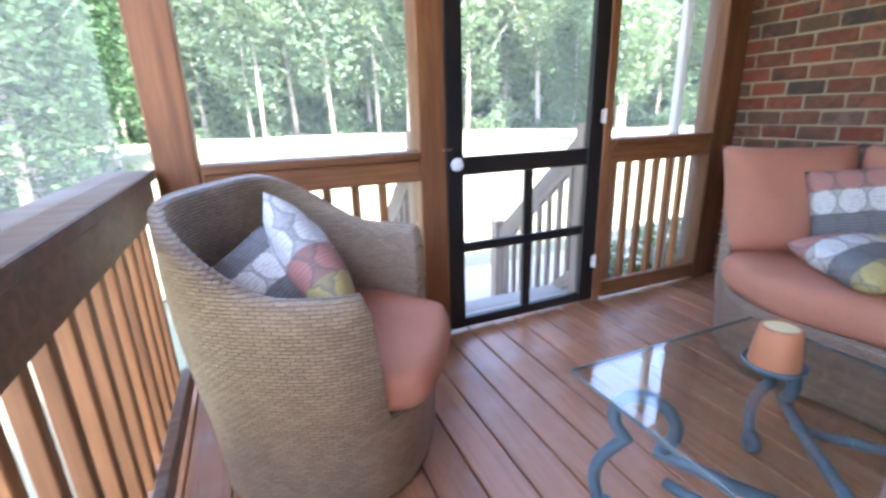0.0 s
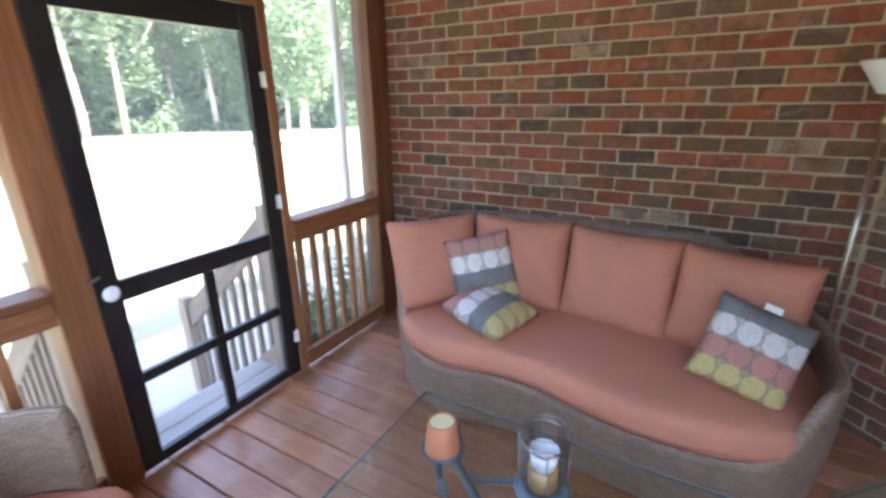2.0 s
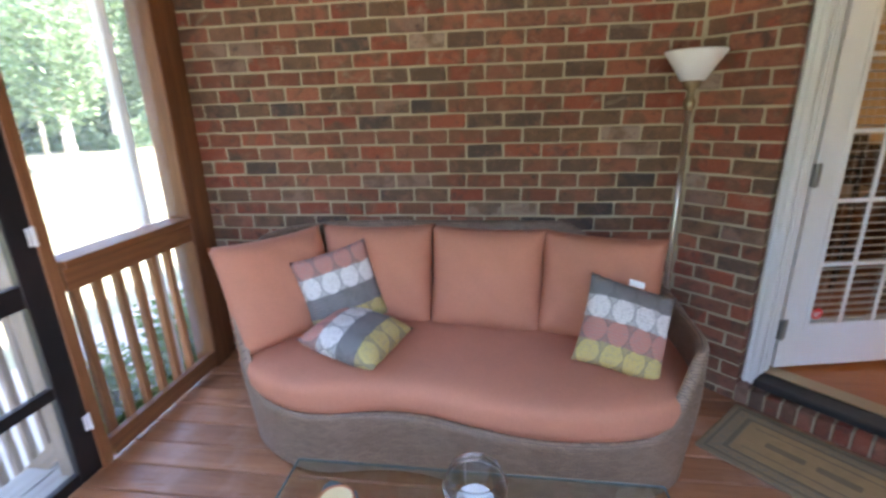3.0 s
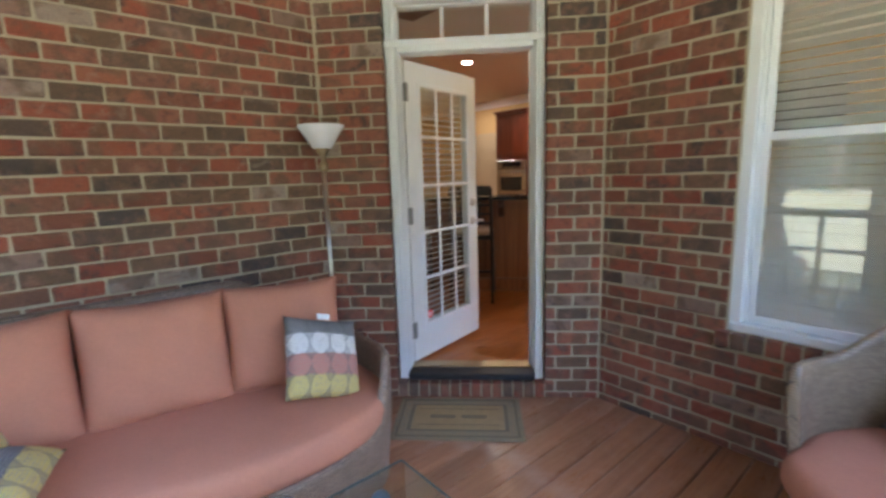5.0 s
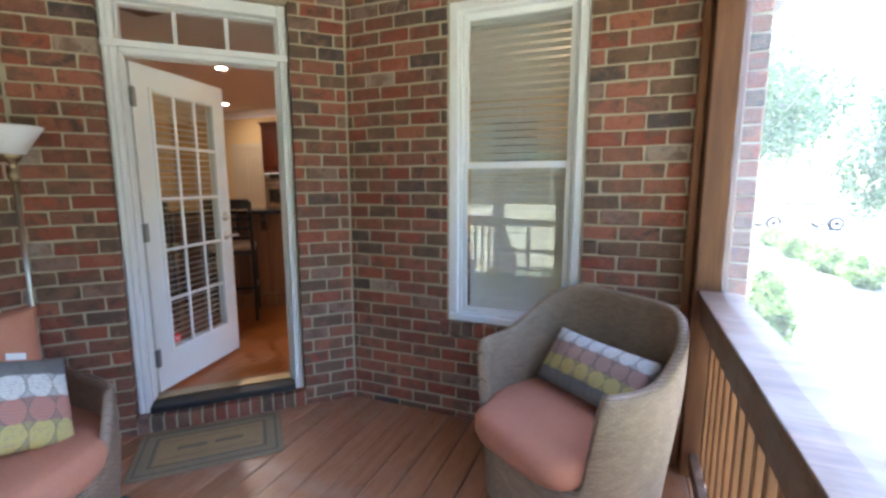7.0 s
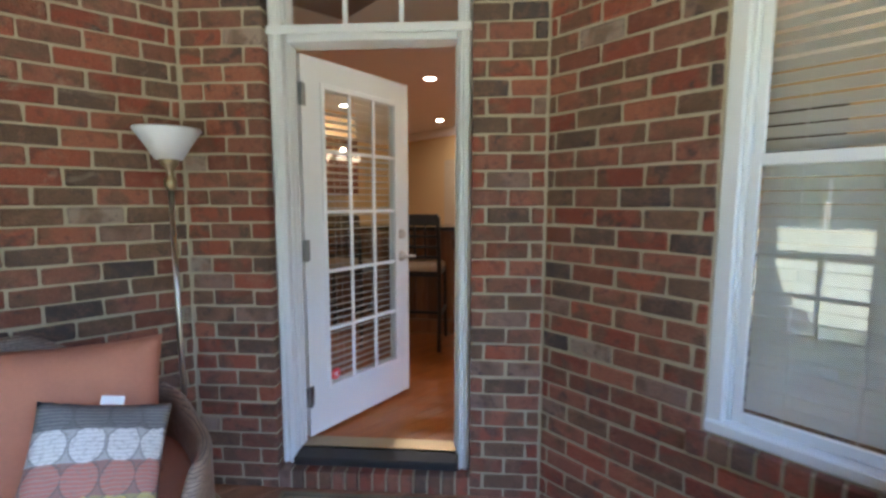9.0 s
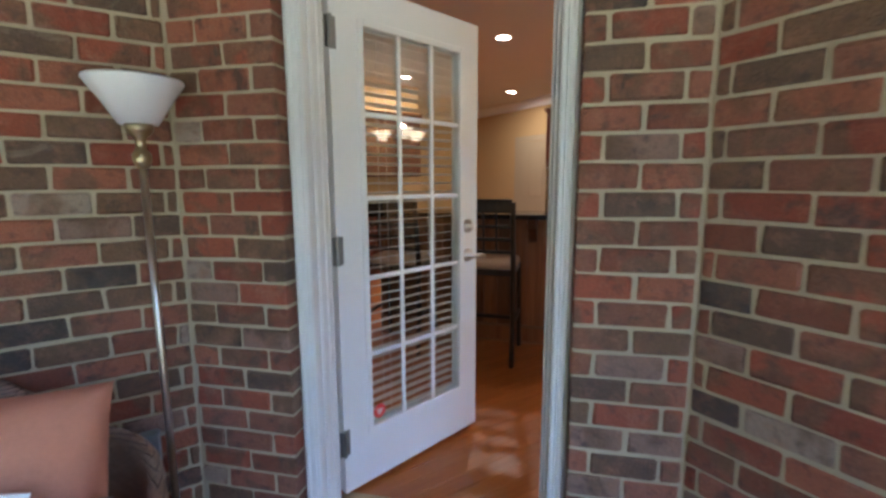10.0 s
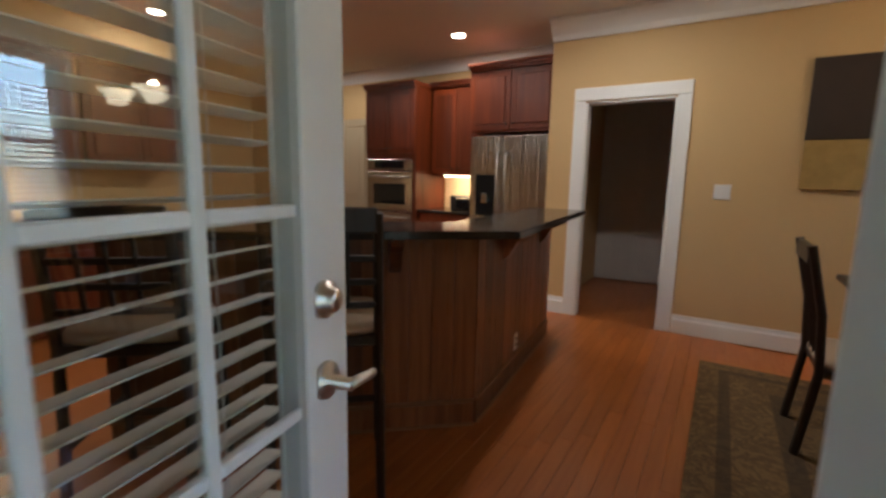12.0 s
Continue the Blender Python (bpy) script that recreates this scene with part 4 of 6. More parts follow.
throw_pillow("square oval-print throw pillow lying flat on the sofa seat", pose(2.40, 0.97, 0.54, -80, 0, -14), PILLOW_A, 0.39, 0.39, 0.16, seed=7)
tp = throw_pillow("square oval-print throw pillow with a paper tag on the sofa", pose(2.38, -0.20, 0.63, -34, 17, -92), PILLOW_B, 0.37, 0.385, 0.15, seed=8)
part("tag", box((-0.03, -0.03, 0.178), (0.035, -0.026, 0.206), 0.0), TAG, tp, "small white paper tag")


def floor_lamp():
    l = thing("floor_lamp", "slim brass torchiere floor lamp with a white glass cone shade", "floor lamp", pose(2.93, -0.545, 0))
    part("base", revolve([(0.0, 0.0), (0.13, 0.0), (0.13, 0.014), (0.11, 0.026), (0.03, 0.034), (0.012, 0.05)], 32), BRASS, l, "", None, True)
    part("pole", tube([(0, 0, 0.04), (0, 0, 0.8), (0, 0, 1.50)], 0.0105, 14), NICKEL, l, "", None, True)
    part("joint", revolve([(0.0105, 1.49), (0.02, 1.50), (0.025, 1.515), (0.025, 1.535), (0.014, 1.55), (0.014, 1.58), (0.034, 1.60), (0.04, 1.625), (0.03, 1.63)], 24), BRASS, l, "", None, True)
    part("shade", revolve([(0.045, 1.622), (0.052, 1.622), (0.09, 1.685), (0.13, 1.745), (0.127, 1.752), (0.085, 1.69), (0.046, 1.63)], 40), SHADEWHITE, l, "white frosted glass cone", None, True)
    return l


floor_lamp()
ob = thing("wall_outlet", "grey weatherproof outlet cover with a plug on the brick", "outlet", pose(XE - 0.002, -0.47, 0.50, 0, 0, 90))
part("cover", box((-0.045, 0.002, -0.06), (0.045, 0.045, 0.06), 0.008), plain("grey_plastic", (0.30, 0.31, 0.32), 0.5), ob)
part("plug", box((-0.03, 0.046, -0.04), (0.02, 0.085, 0.0), 0.006), BLACKPAINT, ob)
part("cord", tube([(0.0, 0.07, -0.04), (-0.01, 0.09, -0.16), (-0.03, 0.08, -0.32), (-0.02, 0.1, -0.47)], 0.004), BLACKPAINT, ob)


def coffee_table():
    x0, x1, y0, y1 = 0.962, 1.712, -0.165, 0.953
    cx, cy = (x0 + x1) / 2, (y0 + y1) / 2
    t = thing("coffee_table", "glass-topped coffee table on a blue scrolled iron base", "coffee table", pose(cx, cy, 0))
    hx, hy = (x1 - x0) / 2, (y1 - y0) / 2
    g = part("tabletop", box((-hx, -hy, 0.449), (hx, hy, 0.46), 0.003), TABLEGLASS, t, "clear glass top with a bevelled edge")
    g.visible_shadow = False
    # Thin strips added round the top stand in for the glint of its edge.
    for lo, hi in (((-hx - 0.003, -hy, 0.45), (-hx, hy, 0.459)), ((hx, -hy, 0.45), (hx + 0.003, hy, 0.459)), ((-hx, -hy - 0.003, 0.45), (hx, -hy, 0.459)), ((-hx, hy, 0.45), (hx, hy + 0.003, 0.459))):
        part("ground_edge", box(lo, hi), EDGEGLINT, g, "greenish strip added round the glass for its edge glint")
    for sx in (-1, 1):
        for sy in (-1, 1):
            px, py = sx * (hx - 0.10), sy * (hy - 0.17)
            d = Vector((sx * 0.55, sy * 0.83, 0)).normalized()
            pts = []
            for k in range(19):
                a = radians(-60 + 290 * k / 18)
                r = 0.075
                pts.append(Vector((px, py, 0)) + d * (r * math.cos(a)) + Vector((0, 0, 0.372 + r * math.sin(a))))
            pts = pts[::-1]
            leg = pts[-1]
            for k in range(1, 13):
                f = k / 12
                pts.append(leg + d * (0.05 * math.sin(f * 3.4) + 0.05 * f) + Vector((0, 0, -(leg.z - 0.02) * f)))
            for k in range(1, 9):
                a = math.pi * 1.6 * k / 8
                pts.append(pts[30] + d * (0.028 * math.sin(a)) + Vector((0, 0, 0.028 * (1 - math.cos(a)))))
            part("leg", tube(pts, 0.0175, 10), BLUEIRON, t, "", None, True)
            part("stretcher", tube([Vector((px, py, 0.30)) - d * 0.03, Vector((px * 0.55, py * 0.55, 0.27)), Vector((0.0, 0.0, 0.25))], 0.0165, 10), BLUEIRON, t, "", None, True)
            part("glass_pad", revolve([(0.012, 0.4445), (0.014, 0.4485)], 12), WHITEPLASTIC, t, "", pose(px, py, 0))
    part("hub", revolve([(0.0, 0.215), (0.03, 0.22), (0.04, 0.25), (0.03, 0.275), (0.0, 0.285)], 20), BLUEIRON, t, "", None, True)
    for sx in (-1, 1):
        part("side_scroll", tube([Vector((sx * (hx - 0.12), y, 0.28 + 0.05 * math.cos(y * 9))) for y in np.linspace(-hy + 0.24, hy - 0.24, 14)], 0.0145, 8), BLUEIRON, t, "", None, True)
    return t


coffee_table()


def candle_pot():
    p = thing("candle_pot", "tapered terracotta candle pot in a blue dish on the glass table", "candle", pose(1.455, 0.724, 0.4605))
    part("pot", revolve([(0.0, 0.008), (0.061, 0.008), (0.063, 0.016), (0.054, 0.085), (0.049, 0.122), (0.043, 0.126), (0.043, 0.112), (0.0, 0.112)], 32), TERRACOTTA, p, "", None, True)
    part("wax", revolve([(0.0, 0.113), (0.042, 0.113), (0.042, 0.121), (0.0, 0.123)], 28), WAX, p, "pale candle wax")
    part("dish", revolve([(0.0, 0.0), (0.058, 0.0), (0.073, 0.012), (0.076, 0.02), (0.072, 0.022), (0.066, 0.012), (0.056, 0.006), (0.0, 0.006)], 32), BLUEIRON, p, "blue glazed dish", None, True)
    part("handle", tube([(0.06 + 0.022 * math.sin(a), -0.02, 0.05 + 0.026 * math.cos(a)) for a in np.linspace(0, math.pi, 9)], 0.006, 8), BLUEIRON, p, "", None, True)
    return p


candle_pot()


def lantern():
    l = thing("lantern", "clear glass hurricane lantern with a pale pillar candle on the table", "lantern", pose(1.463, 0.37, 0.4605))
    part("base", revolve([(0.0, 0.0), (0.085, 0.0), (0.088, 0.008), (0.075, 0.02), (0.0, 0.022)], 32), BLUEIRON, l, "", None, True)
    g = part("glass", revolve([(0.066, 0.022), (0.072, 0.05), (0.072, 0.19), (0.066, 0.215), (0.066, 0.235), (0.062, 0.235), (0.062, 0.215), (0.068, 0.19), (0.068, 0.05), (0.062, 0.022)], 36), JARGLASS, l, "clear glass cylinder", None, True)
    g.visible_shadow = False
    part("candle", revolve([(0.0, 0.023), (0.045, 0.023), (0.046, 0.09), (0.044, 0.095), (0.0, 0.092)], 28), WAXBROWN, l, "amber lower candle", None, True)
    part("votive_cup", revolve([(0.0, 0.096), (0.036, 0.096), (0.046, 0.155), (0.043, 0.155), (0.034, 0.102), (0.0, 0.102)], 28), WHITEPLASTIC, l, "white votive cup", None, True)
    part("hoop", tube([(0.076 * math.cos(a), 0.076 * math.sin(a), 0.20) for a in np.linspace(0, 2 * math.pi, 33)], 0.003, 6), STEEL, l, "", None, True)
    for a in (0.4, 2.0, 3.54, 5.1):
        part("wire", tube([(0.077 * math.cos(a), 0.077 * math.sin(a), 0.015), (0.077 * math.cos(a), 0.077 * math.sin(a), 0.2)], 0.0025, 6), STEEL, l)
    return l


lantern()
MAT_M = DOOR_M @ pose(0.815, -0.275, 0)
MATWEAVE = rug_mat("doormat_weave", (0.34, 0.24, 0.12), (0.22, 0.20, 0.14), (0.13, 0.11, 0.07), 0.76, 0.47)
MATFIELD = plain("doormat_field", (0.36, 0.25, 0.12), 0.95, 0, 0.25, 20, 0.8)
MATLINE = plain("doormat_line", (0.20, 0.155, 0.09), 0.95, 0, 0.2, 20, 0.8)
dm = thing("doormat", "flat brown and green woven doormat before the house door", "doormat", MAT_M)
part("border", box((-0.38, -0.235, 0.002), (0.38, 0.235, 0.012), 0.004), MATWEAVE, dm)
part("field", box((-0.27, -0.135, 0.0122), (0.27, 0.135, 0.0145), 0.001), MATFIELD, dm, "golden brown woven middle")
for lo, hi in (((-0.24, 0.085, 0.0147), (0.24, 0.092, 0.0158)), ((-0.24, -0.092, 0.0147), (0.24, -0.085, 0.0158)), ((-0.17, -0.02, 0.0147), (-0.02, 0.02, 0.0158)), ((0.02, -0.02, 0.0147), (0.17, 0.02, 0.0158))):
    part("motif", box(lo, hi), MATLINE, dm)


# ---- kitchen and dining room ----
def slab(name, lo, hi, material, label, category):
    return structure(name, box(lo, hi), material, label, category)


IN_N, IN_S, IN_W, IN_EAST = 2.3, -6.45, -0.18, 9.6
bm = bmesh.new()
ring = ((IN_W, -8.6), (IN_EAST, -8.6), (IN_EAST, IN_N), (XE + 0.243, IN_N), (XE + 0.243, -0.74), (XR + 0.1, YS - 0.243), (IN_W, YS - 0.243))
low_v = [bm.verts.new((a, b, -0.1)) for a, b in ring]
top_v = [bm.verts.new((a, b, FLOOR_IN - 0.012)) for a, b in ring]
for i in range(7):
    bm.faces.new((low_v[i], low_v[(i + 1) % 7], top_v[(i + 1) % 7], top_v[i]))
bm.faces.new(low_v)
bm.faces.new(top_v)
floor_in = structure("floor_inside", bm, OAK, "polished reddish oak strip floor", "floor")
slab("ceiling_inside", (IN_W, -8.6, CEIL_IN), (IN_EAST, IN_N, CEIL_IN + 0.15), CREAM, "cream painted kitchen ceiling with recessed lamps", "ceiling")
# inside skins of the brick walls, with the openings left free
slab("wall_inside_east", (XE + 0.245, -0.75, 0.0), (XE + 0.26, IN_N, CEIL_IN), TAN, "tan painted wall", "wall")
bm = bmesh.new()
for lo, hi in (((-0.06, 0.245, 0.0), (D0 - 0.01, 0.262, CEIL_IN)), ((D1 - 0.05, 0.245, 0.0), (LEN_D + 0.06, 0.262, CEIL_IN)), ((D0 - 0.01, 0.245, DOOR_TOP - 0.06), (D1 - 0.05, 0.262, CEIL_IN))):
    add_box(bm, lo, hi)
structure("wall_inside_door", bm, TAN, "tan painted wall round the door", "wall", DOOR_M)
bm = bmesh.new()
for lo, hi in (((-0.06, 0.245, 0.0), (W0, 0.262, CEIL_IN)), ((W1, 0.245, 0.0), (LEN_S, 0.262, CEIL_IN)), ((W0, 0.245, 0.0), (W1, 0.262, WZ0)), ((W0, 0.245, WZ1), (W1, 0.262, CEIL_IN))):
    add_box(bm, lo, hi)
structure("wall_inside_south", bm, TAN, "tan painted wall round the window", "wall", M_S)
# closing walls
WW = ((-4.52, -3.90), (-3.80, -3.18))
WWZ0, WWZ1 = 0.98, 2.36
bm = bmesh.new()
for y0, y1, z0, z1 in ((-8.6, WW[0][0], -0.9, CEIL_IN + 0.15), (WW[0][1], WW[1][0], WWZ0, WWZ1), (WW[1][1], YS - 0.25, -0.9, CEIL_IN + 0.15),
                       (WW[0][0], WW[1][1], -0.9, WWZ0), (WW[0][0], WW[1][1], WWZ1, CEIL_IN + 0.15)):
    add_box(bm, (IN_W - 0.155, y0, z0), (IN_W, y1, z1))
bmesh.ops.remove_doubles(bm, verts=bm.verts, dist=0.0005)
structure("wall_west", bm, TAN, "tan painted dining wall with a pair of windows", "wall")


def dining_window(y0, y1):
    w = tagged(thing("window_2", "white window with half-open slat blinds in the dining wall", "window", pose(IN_W, y0, WWZ0)), kind="structure")
    W, H = y1 - y0, WWZ1 - WWZ0
    for lo, hi in (((-0.14, 0.001, 0.001), (-0.02, 0.04, H - 0.001)), ((-0.14, W - 0.04, 0.001), (-0.02, W - 0.001, H - 0.001)), ((-0.14, 0.041, H - 0.04), (-0.02, W - 0.041, H - 0.001)), ((-0.14, 0.041, 0.001), (-0.02, W - 0.041, 0.04))):
        part("window_frame", box(lo, hi, 0.003), WHITEPAINT, w)
    for lo, hi in (((0.001, -0.045, -0.07), (0.02, 0.0, H + 0.07)), ((0.001, W, -0.07), (0.02, W + 0.045, H + 0.07)), ((0.001, 0.001, H), (0.02, W - 0.001, H + 0.07)), ((0.001, 0.001, -0.07), (0.026, W - 0.001, 0.0))):
        part("casing", box(lo, hi, 0.004), WHITEPAINT, w)
    part("meeting_rail", box((-0.12, 0.041, H / 2 - 0.02), (-0.085, W - 0.041, H / 2 + 0.02), 0.003), WHITEPAINT, w)
    p = part("pane", box((-0.105, 0.041, 0.041), (-0.1, W - 0.041, H - 0.041)), GLASS, w)
    p.visible_shadow = False
    blind = part("blind", box((-0.07, 0.045, H - 0.09), (-0.025, W - 0.045, H - 0.042), 0.004), BLINDSLAT, w, "white slat blind, lowered with its slats half open")
    slat = mesh_of(box((-0.021, -(W - 0.1) / 2, -0.0013), (0.021, (W - 0.1) / 2, 0.0013)), "slat", BLINDSLAT)
    for k in range(int((H - 0.14) / 0.042)):
        o = new("slat", slat)
        o.parent = blind
        o.matrix_basis = pose(-0.05, W / 2, 0.055 + k * 0.042, 0, 24, 0)


for y0, y1 in WW:
    dining_window(y0, y1)
slab("wall_far_east", (IN_EAST, -8.6, -0.9), (IN_EAST + 0.2, IN_N, CEIL_IN + 0.15), TAN, "tan painted far wall", "wall")
slab("wall_north", (XE + 0.245, IN_N, -0.9), (IN_EAST, IN_N + 0.2, CEIL_IN + 0.15), TAN, "tan painted wall", "wall")
slab("wall_kitchen", (3.97, IN_S - 0.15, 0.0), (IN_EAST, IN_S, CEIL_IN), TAN, "tan painted kitchen wall", "wall")
slab("wall_back_room", (IN_W, -8.6, 0.0), (IN_EAST, -8.45, CEIL_IN), GREYROOM, "dim grey wall of the back room", "wall")
slab("wall_room_back", (2.2, -7.9, 0.0), (3.97, -7.75, CEIL_IN), GREYROOM, "dim grey wall seen through the doorway", "wall")
slab("wall_room_side", (2.2, -7.75, 0.0), (2.35, -5.81, CEIL_IN), GREYROOM, "dim grey side wall of the back room", "wall")
slab("wall_return", (3.965, -7.75, 0.0), (4.02, -5.705, CEIL_IN), TAN, "tan painted wall end beside the refrigerator", "wall")
T0, T1, TW = 2.927, 3.668, -5.70
bm = bmesh.new()
for lo, hi in (((IN_W, TW - 0.11, 0.0), (T0, TW, CEIL_IN)), ((T1, TW - 0.11, 0.0), (3.963, TW, CEIL_IN)), ((T0, TW - 0.11, 2.16), (T1, TW, CEIL_IN))):
    add_box(bm, lo, hi)
structure("wall_dining", bm, TAN, "tan painted wall with a cased doorway", "wall")
fr = tagged(thing("door_frame", "white moulded casing round the dark doorway", "door frame"), kind="structure")
for lo, hi in (((T0 - 0.115, TW + 0.001, FLOOR_IN), (T0 - 0.004, TW + 0.022, 2.165)), ((T1 + 0.004, TW + 0.001, FLOOR_IN), (T1 + 0.115, TW + 0.022, 2.165)), ((T0 - 0.115, TW + 0.001, 2.166), (T1 + 0.115, TW + 0.024, 2.28))):
    part("casing", box(lo, hi, 0.006), WHITEPAINT, fr)
for lo, hi in (((T0 - 0.003, TW - 0.112, FLOOR_IN), (T0 + 0.012, TW + 0.018, 2.15)), ((T1 - 0.012, TW - 0.112, FLOOR_IN), (T1 + 0.003, TW + 0.018, 2.15)), ((T0 + 0.013, TW - 0.112, 2.138), (T1 - 0.013, TW + 0.018, 2.155))):
    part("jamb", box(lo, hi, 0.002), WHITEPAINT, fr)
dd = tagged(thing("door_3", "grey panelled door at the back of the dim room, closed", "door", pose(3.05, -7.745, FLOOR_IN)), kind="structure")
part("leaf", box((0, 0, 0), (0.80, 0.03, 2.03), 0.004), plain("dim_door_paint", (0.60, 0.59, 0.57), 0.5), dd)
for a, b in ((0.12, 0.9), (1.05, 1.85)):
    for c in (0.1, 0.44):
        part("panel", box((c, 0.031, a), (c + 0.26, 0.04, b), 0.006), plain("dim_panel_paint", (0.58, 0.57, 0.55), 0.5), dd)
part("door_handle", revolve([(0.0, 0.05), (0.025, 0.045), (0.025, 0.02), (0.01, 0.0)], 16, None, Matrix.Rotation(radians(-90), 4, "X")), NICKEL, dd, "", pose(0.06, 0.035, 0.95), True)


def board(name, a, b, z0, z1, t, label, category="baseboard"):
    """White trim along a wall from a to b; it stands out to the left of the run."""
    a, b = Vector(a), Vector(b)
    L = (b - a).length
    ang = math.degrees(math.atan2(b.y - a.y, b.x - a.x))
    bm = bmesh.new()
    h = z1 - z0
    prof = [(0.0, 0.0), (t, 0.0), (t, h * 0.72), (t * 0.6, h * 0.82), (t * 0.45, h), (0.0, h)] if category == "baseboard" else [(0.0, 0.0), (t * 0.18, 0.0), (t * 0.3, h * 0.25), (t * 0.75, h * 0.7), (t, h * 0.85), (t, h), (0.0, h)]
    ends = [[bm.verts.new((x, y, z)) for y, z in prof] for x in (0, L)]
    for i in range(len(prof)):
        bm.faces.new((ends[0][i], ends[0][(i + 1) % len(prof)], ends[1][(i + 1) % len(prof)], ends[1][i]))
    bm.faces.new(ends[0])
    bm.faces.new(ends[1])
    structure(name, bm, WHITEPAINT, label, category, pose(a.x, a.y, z0, 0, 0, ang))


board("baseboard", (IN_W, TW), (T0 - 0.117, TW), FLOOR_IN, 0.295, 0.018, "white moulded baseboard")
board("baseboard", (T1 + 0.117, TW), (3.96, TW), FLOOR_IN, 0.295, 0.018, "white moulded baseboard")
board("trim", (IN_W, TW), (4.02, TW), 2.72, CEIL_IN - 0.002, 0.13, "white crown moulding", "trim")
board("trim", (4.025, IN_S), (IN_EAST, IN_S), 2.76, CEIL_IN - 0.002, 0.12, "white crown moulding", "trim")
board("trim", (IN_EAST, IN_S), (IN_EAST, IN_N), 2.76, CEIL_IN - 0.002, 0.12, "white crown moulding", "trim")

# recessed lamps
for i, (x, y) in enumerate(CANS):
    c = thing("ceiling_light", "round recessed ceiling lamp, lit", "ceiling light", pose(x, y, CEIL_IN), "recessed ceiling lamps")
    part("trim_ring", revolve([(0.068, -0.001), (0.09, -0.001), (0.088, -0.008), (0.07, -0.006)], 28), WHITEPAINT, c, "", None, True)
    part("bulb", revolve([(0.0, -0.0115), (0.05, -0.0105), (0.066, -0.0085), (0.066, -0.0065)], 28), CANGLOW, c, "glowing warm lamp face")
    lamp_area("recessed_lamp", (x, y, CEIL_IN - 0.02), 0.12, 1.4 if x < 6 else 0.8, (1.0, 0.86, 0.68))


def raised_door(parent, lo, hi, y, material, knob=None):
    """A framed cabinet door with a raised field, on the plane y, facing +y."""
    d = part("door", box((lo[0] + 0.003, y, lo[1] + 0.003), (hi[0] - 0.003, y + 0.02, hi[1] - 0.003), 0.003), material, parent)
    m = 0.06
    part("panel", box((lo[0] + m, y + 0.0205, lo[1] + m), (hi[0] - m, y + 0.028, hi[1] - m), 0.007), material, d)
    if knob:
        part("knob", revolve([(0.0, 0.028), (0.012, 0.024), (0.012, 0.014), (0.005, 0.0)], 12, None, Matrix.Rotation(radians(-90), 4, "X")), DARKMETAL, d, "", pose(knob[0], y + 0.02, knob[1]), True)
    return d


def cabinet(label, x0, x1, yb, yf, z0, z1, rows, crown=True, group="cherry cabinets", m=None):
    c = thing("kitchen_cabinet", label, "cabinet", m, group)
    part("body", box((x0, yb, z0), (x1, yf, z1)), CHERRY, c)
    for z_a, z_b, n in rows:
        for i in range(n):
            a = x0 + (x1 - x0) * i / n
            b = x0 + (x1 - x0) * (i + 1) / n
            raised_door(c, (a, z_a), (b, z_b), yf + 0.001, CHERRY, ((b - 0.035 if i == 0 else a + 0.035), z_a + 0.06))
    if crown:
        bm = bmesh.new()
        for k, (o, a, b) in enumerate(((0.012, 0.0, 0.02), (0.03, 0.02, 0.05), (0.05, 0.05, 0.07))):
            add_box(bm, (x0 - (o if k else 0.0) * 0.3, yb, z1 + a), (x1 + o * 0.3, yf + 0.02 + o, z1 + b), 0.003)
        part("crown", bm, CHERRY, c)
    return c


cabinet("cherry wall cabinet with two doors over the refrigerator", 3.99, 4.93, IN_S + 0.002, -5.78, 1.93, 2.56, [(1.95, 2.55, 2)])
cabinet("cherry wall cabinet over the lit counter", 4.95, 5.62, IN_S + 0.002, -6.10, 1.48, 2.50, [(1.50, 2.48, 2)], True)
cabinet("tall cherry cabinet holding the double wall oven", 5.65, 6.40, IN_S + 0.002, -5.78, FLOOR_IN, 2.48, [(1.73, 2.46, 2), (0.22, 0.52, 2)])
cabinet("cherry base cabinet under the lit counter", 4.95, 5.62, IN_S + 0.002, -5.84, FLOOR_IN, 1.03, [(0.22, 0.82, 2)], False)
tagged(part("worktop", box((4.94, IN_S + 0.002, 1.032), (5.645, -5.80, 1.068), 0.006), GRANITE, None), "dark polished granite worktop in the kitchen niche", "worktop")
slab("backsplash", (4.95, IN_S + 0.0005, 1.07), (5.64, IN_S + 0.006, 1.478), plain("cream_tile", (0.62, 0.52, 0.36), 0.35), "cream tiled backsplash lit from above", "backsplash")
bx = thing("toaster_oven", "small dark countertop oven against the backsplash", "toaster oven", pose(5.18, -6.2, 1.069))
part("body", box((-0.17, -0.12, 0), (0.17, 0.12, 0.17), 0.012), BLACKPAINT, bx)
part("door", box((-0.15, 0.121, 0.02), (0.08, 0.128, 0.15), 0.003), BLACKGLASS, bx)
part("handle", tube([(-0.14, 0.145, 0.14), (0.07, 0.145, 0.14)], 0.006), STEEL, bx)
ul = thing("under_cabinet_light", "slim warm lamp strip under the wall cabinet, lit", "lamp", pose(5.3, -6.2, 1.478))
part("strip", box((-0.2, -0.03, -0.012), (0.2, 0.03, -0.001), 0.002), glow("strip_glow", (1.0, 0.7, 0.38), 1.2), ul)
lamp_area("niche_lamp", (5.3, -6.22, 1.46), 0.3, 0.55, (1.0, 0.64, 0.30), (5.3, -6.4, 0.9))


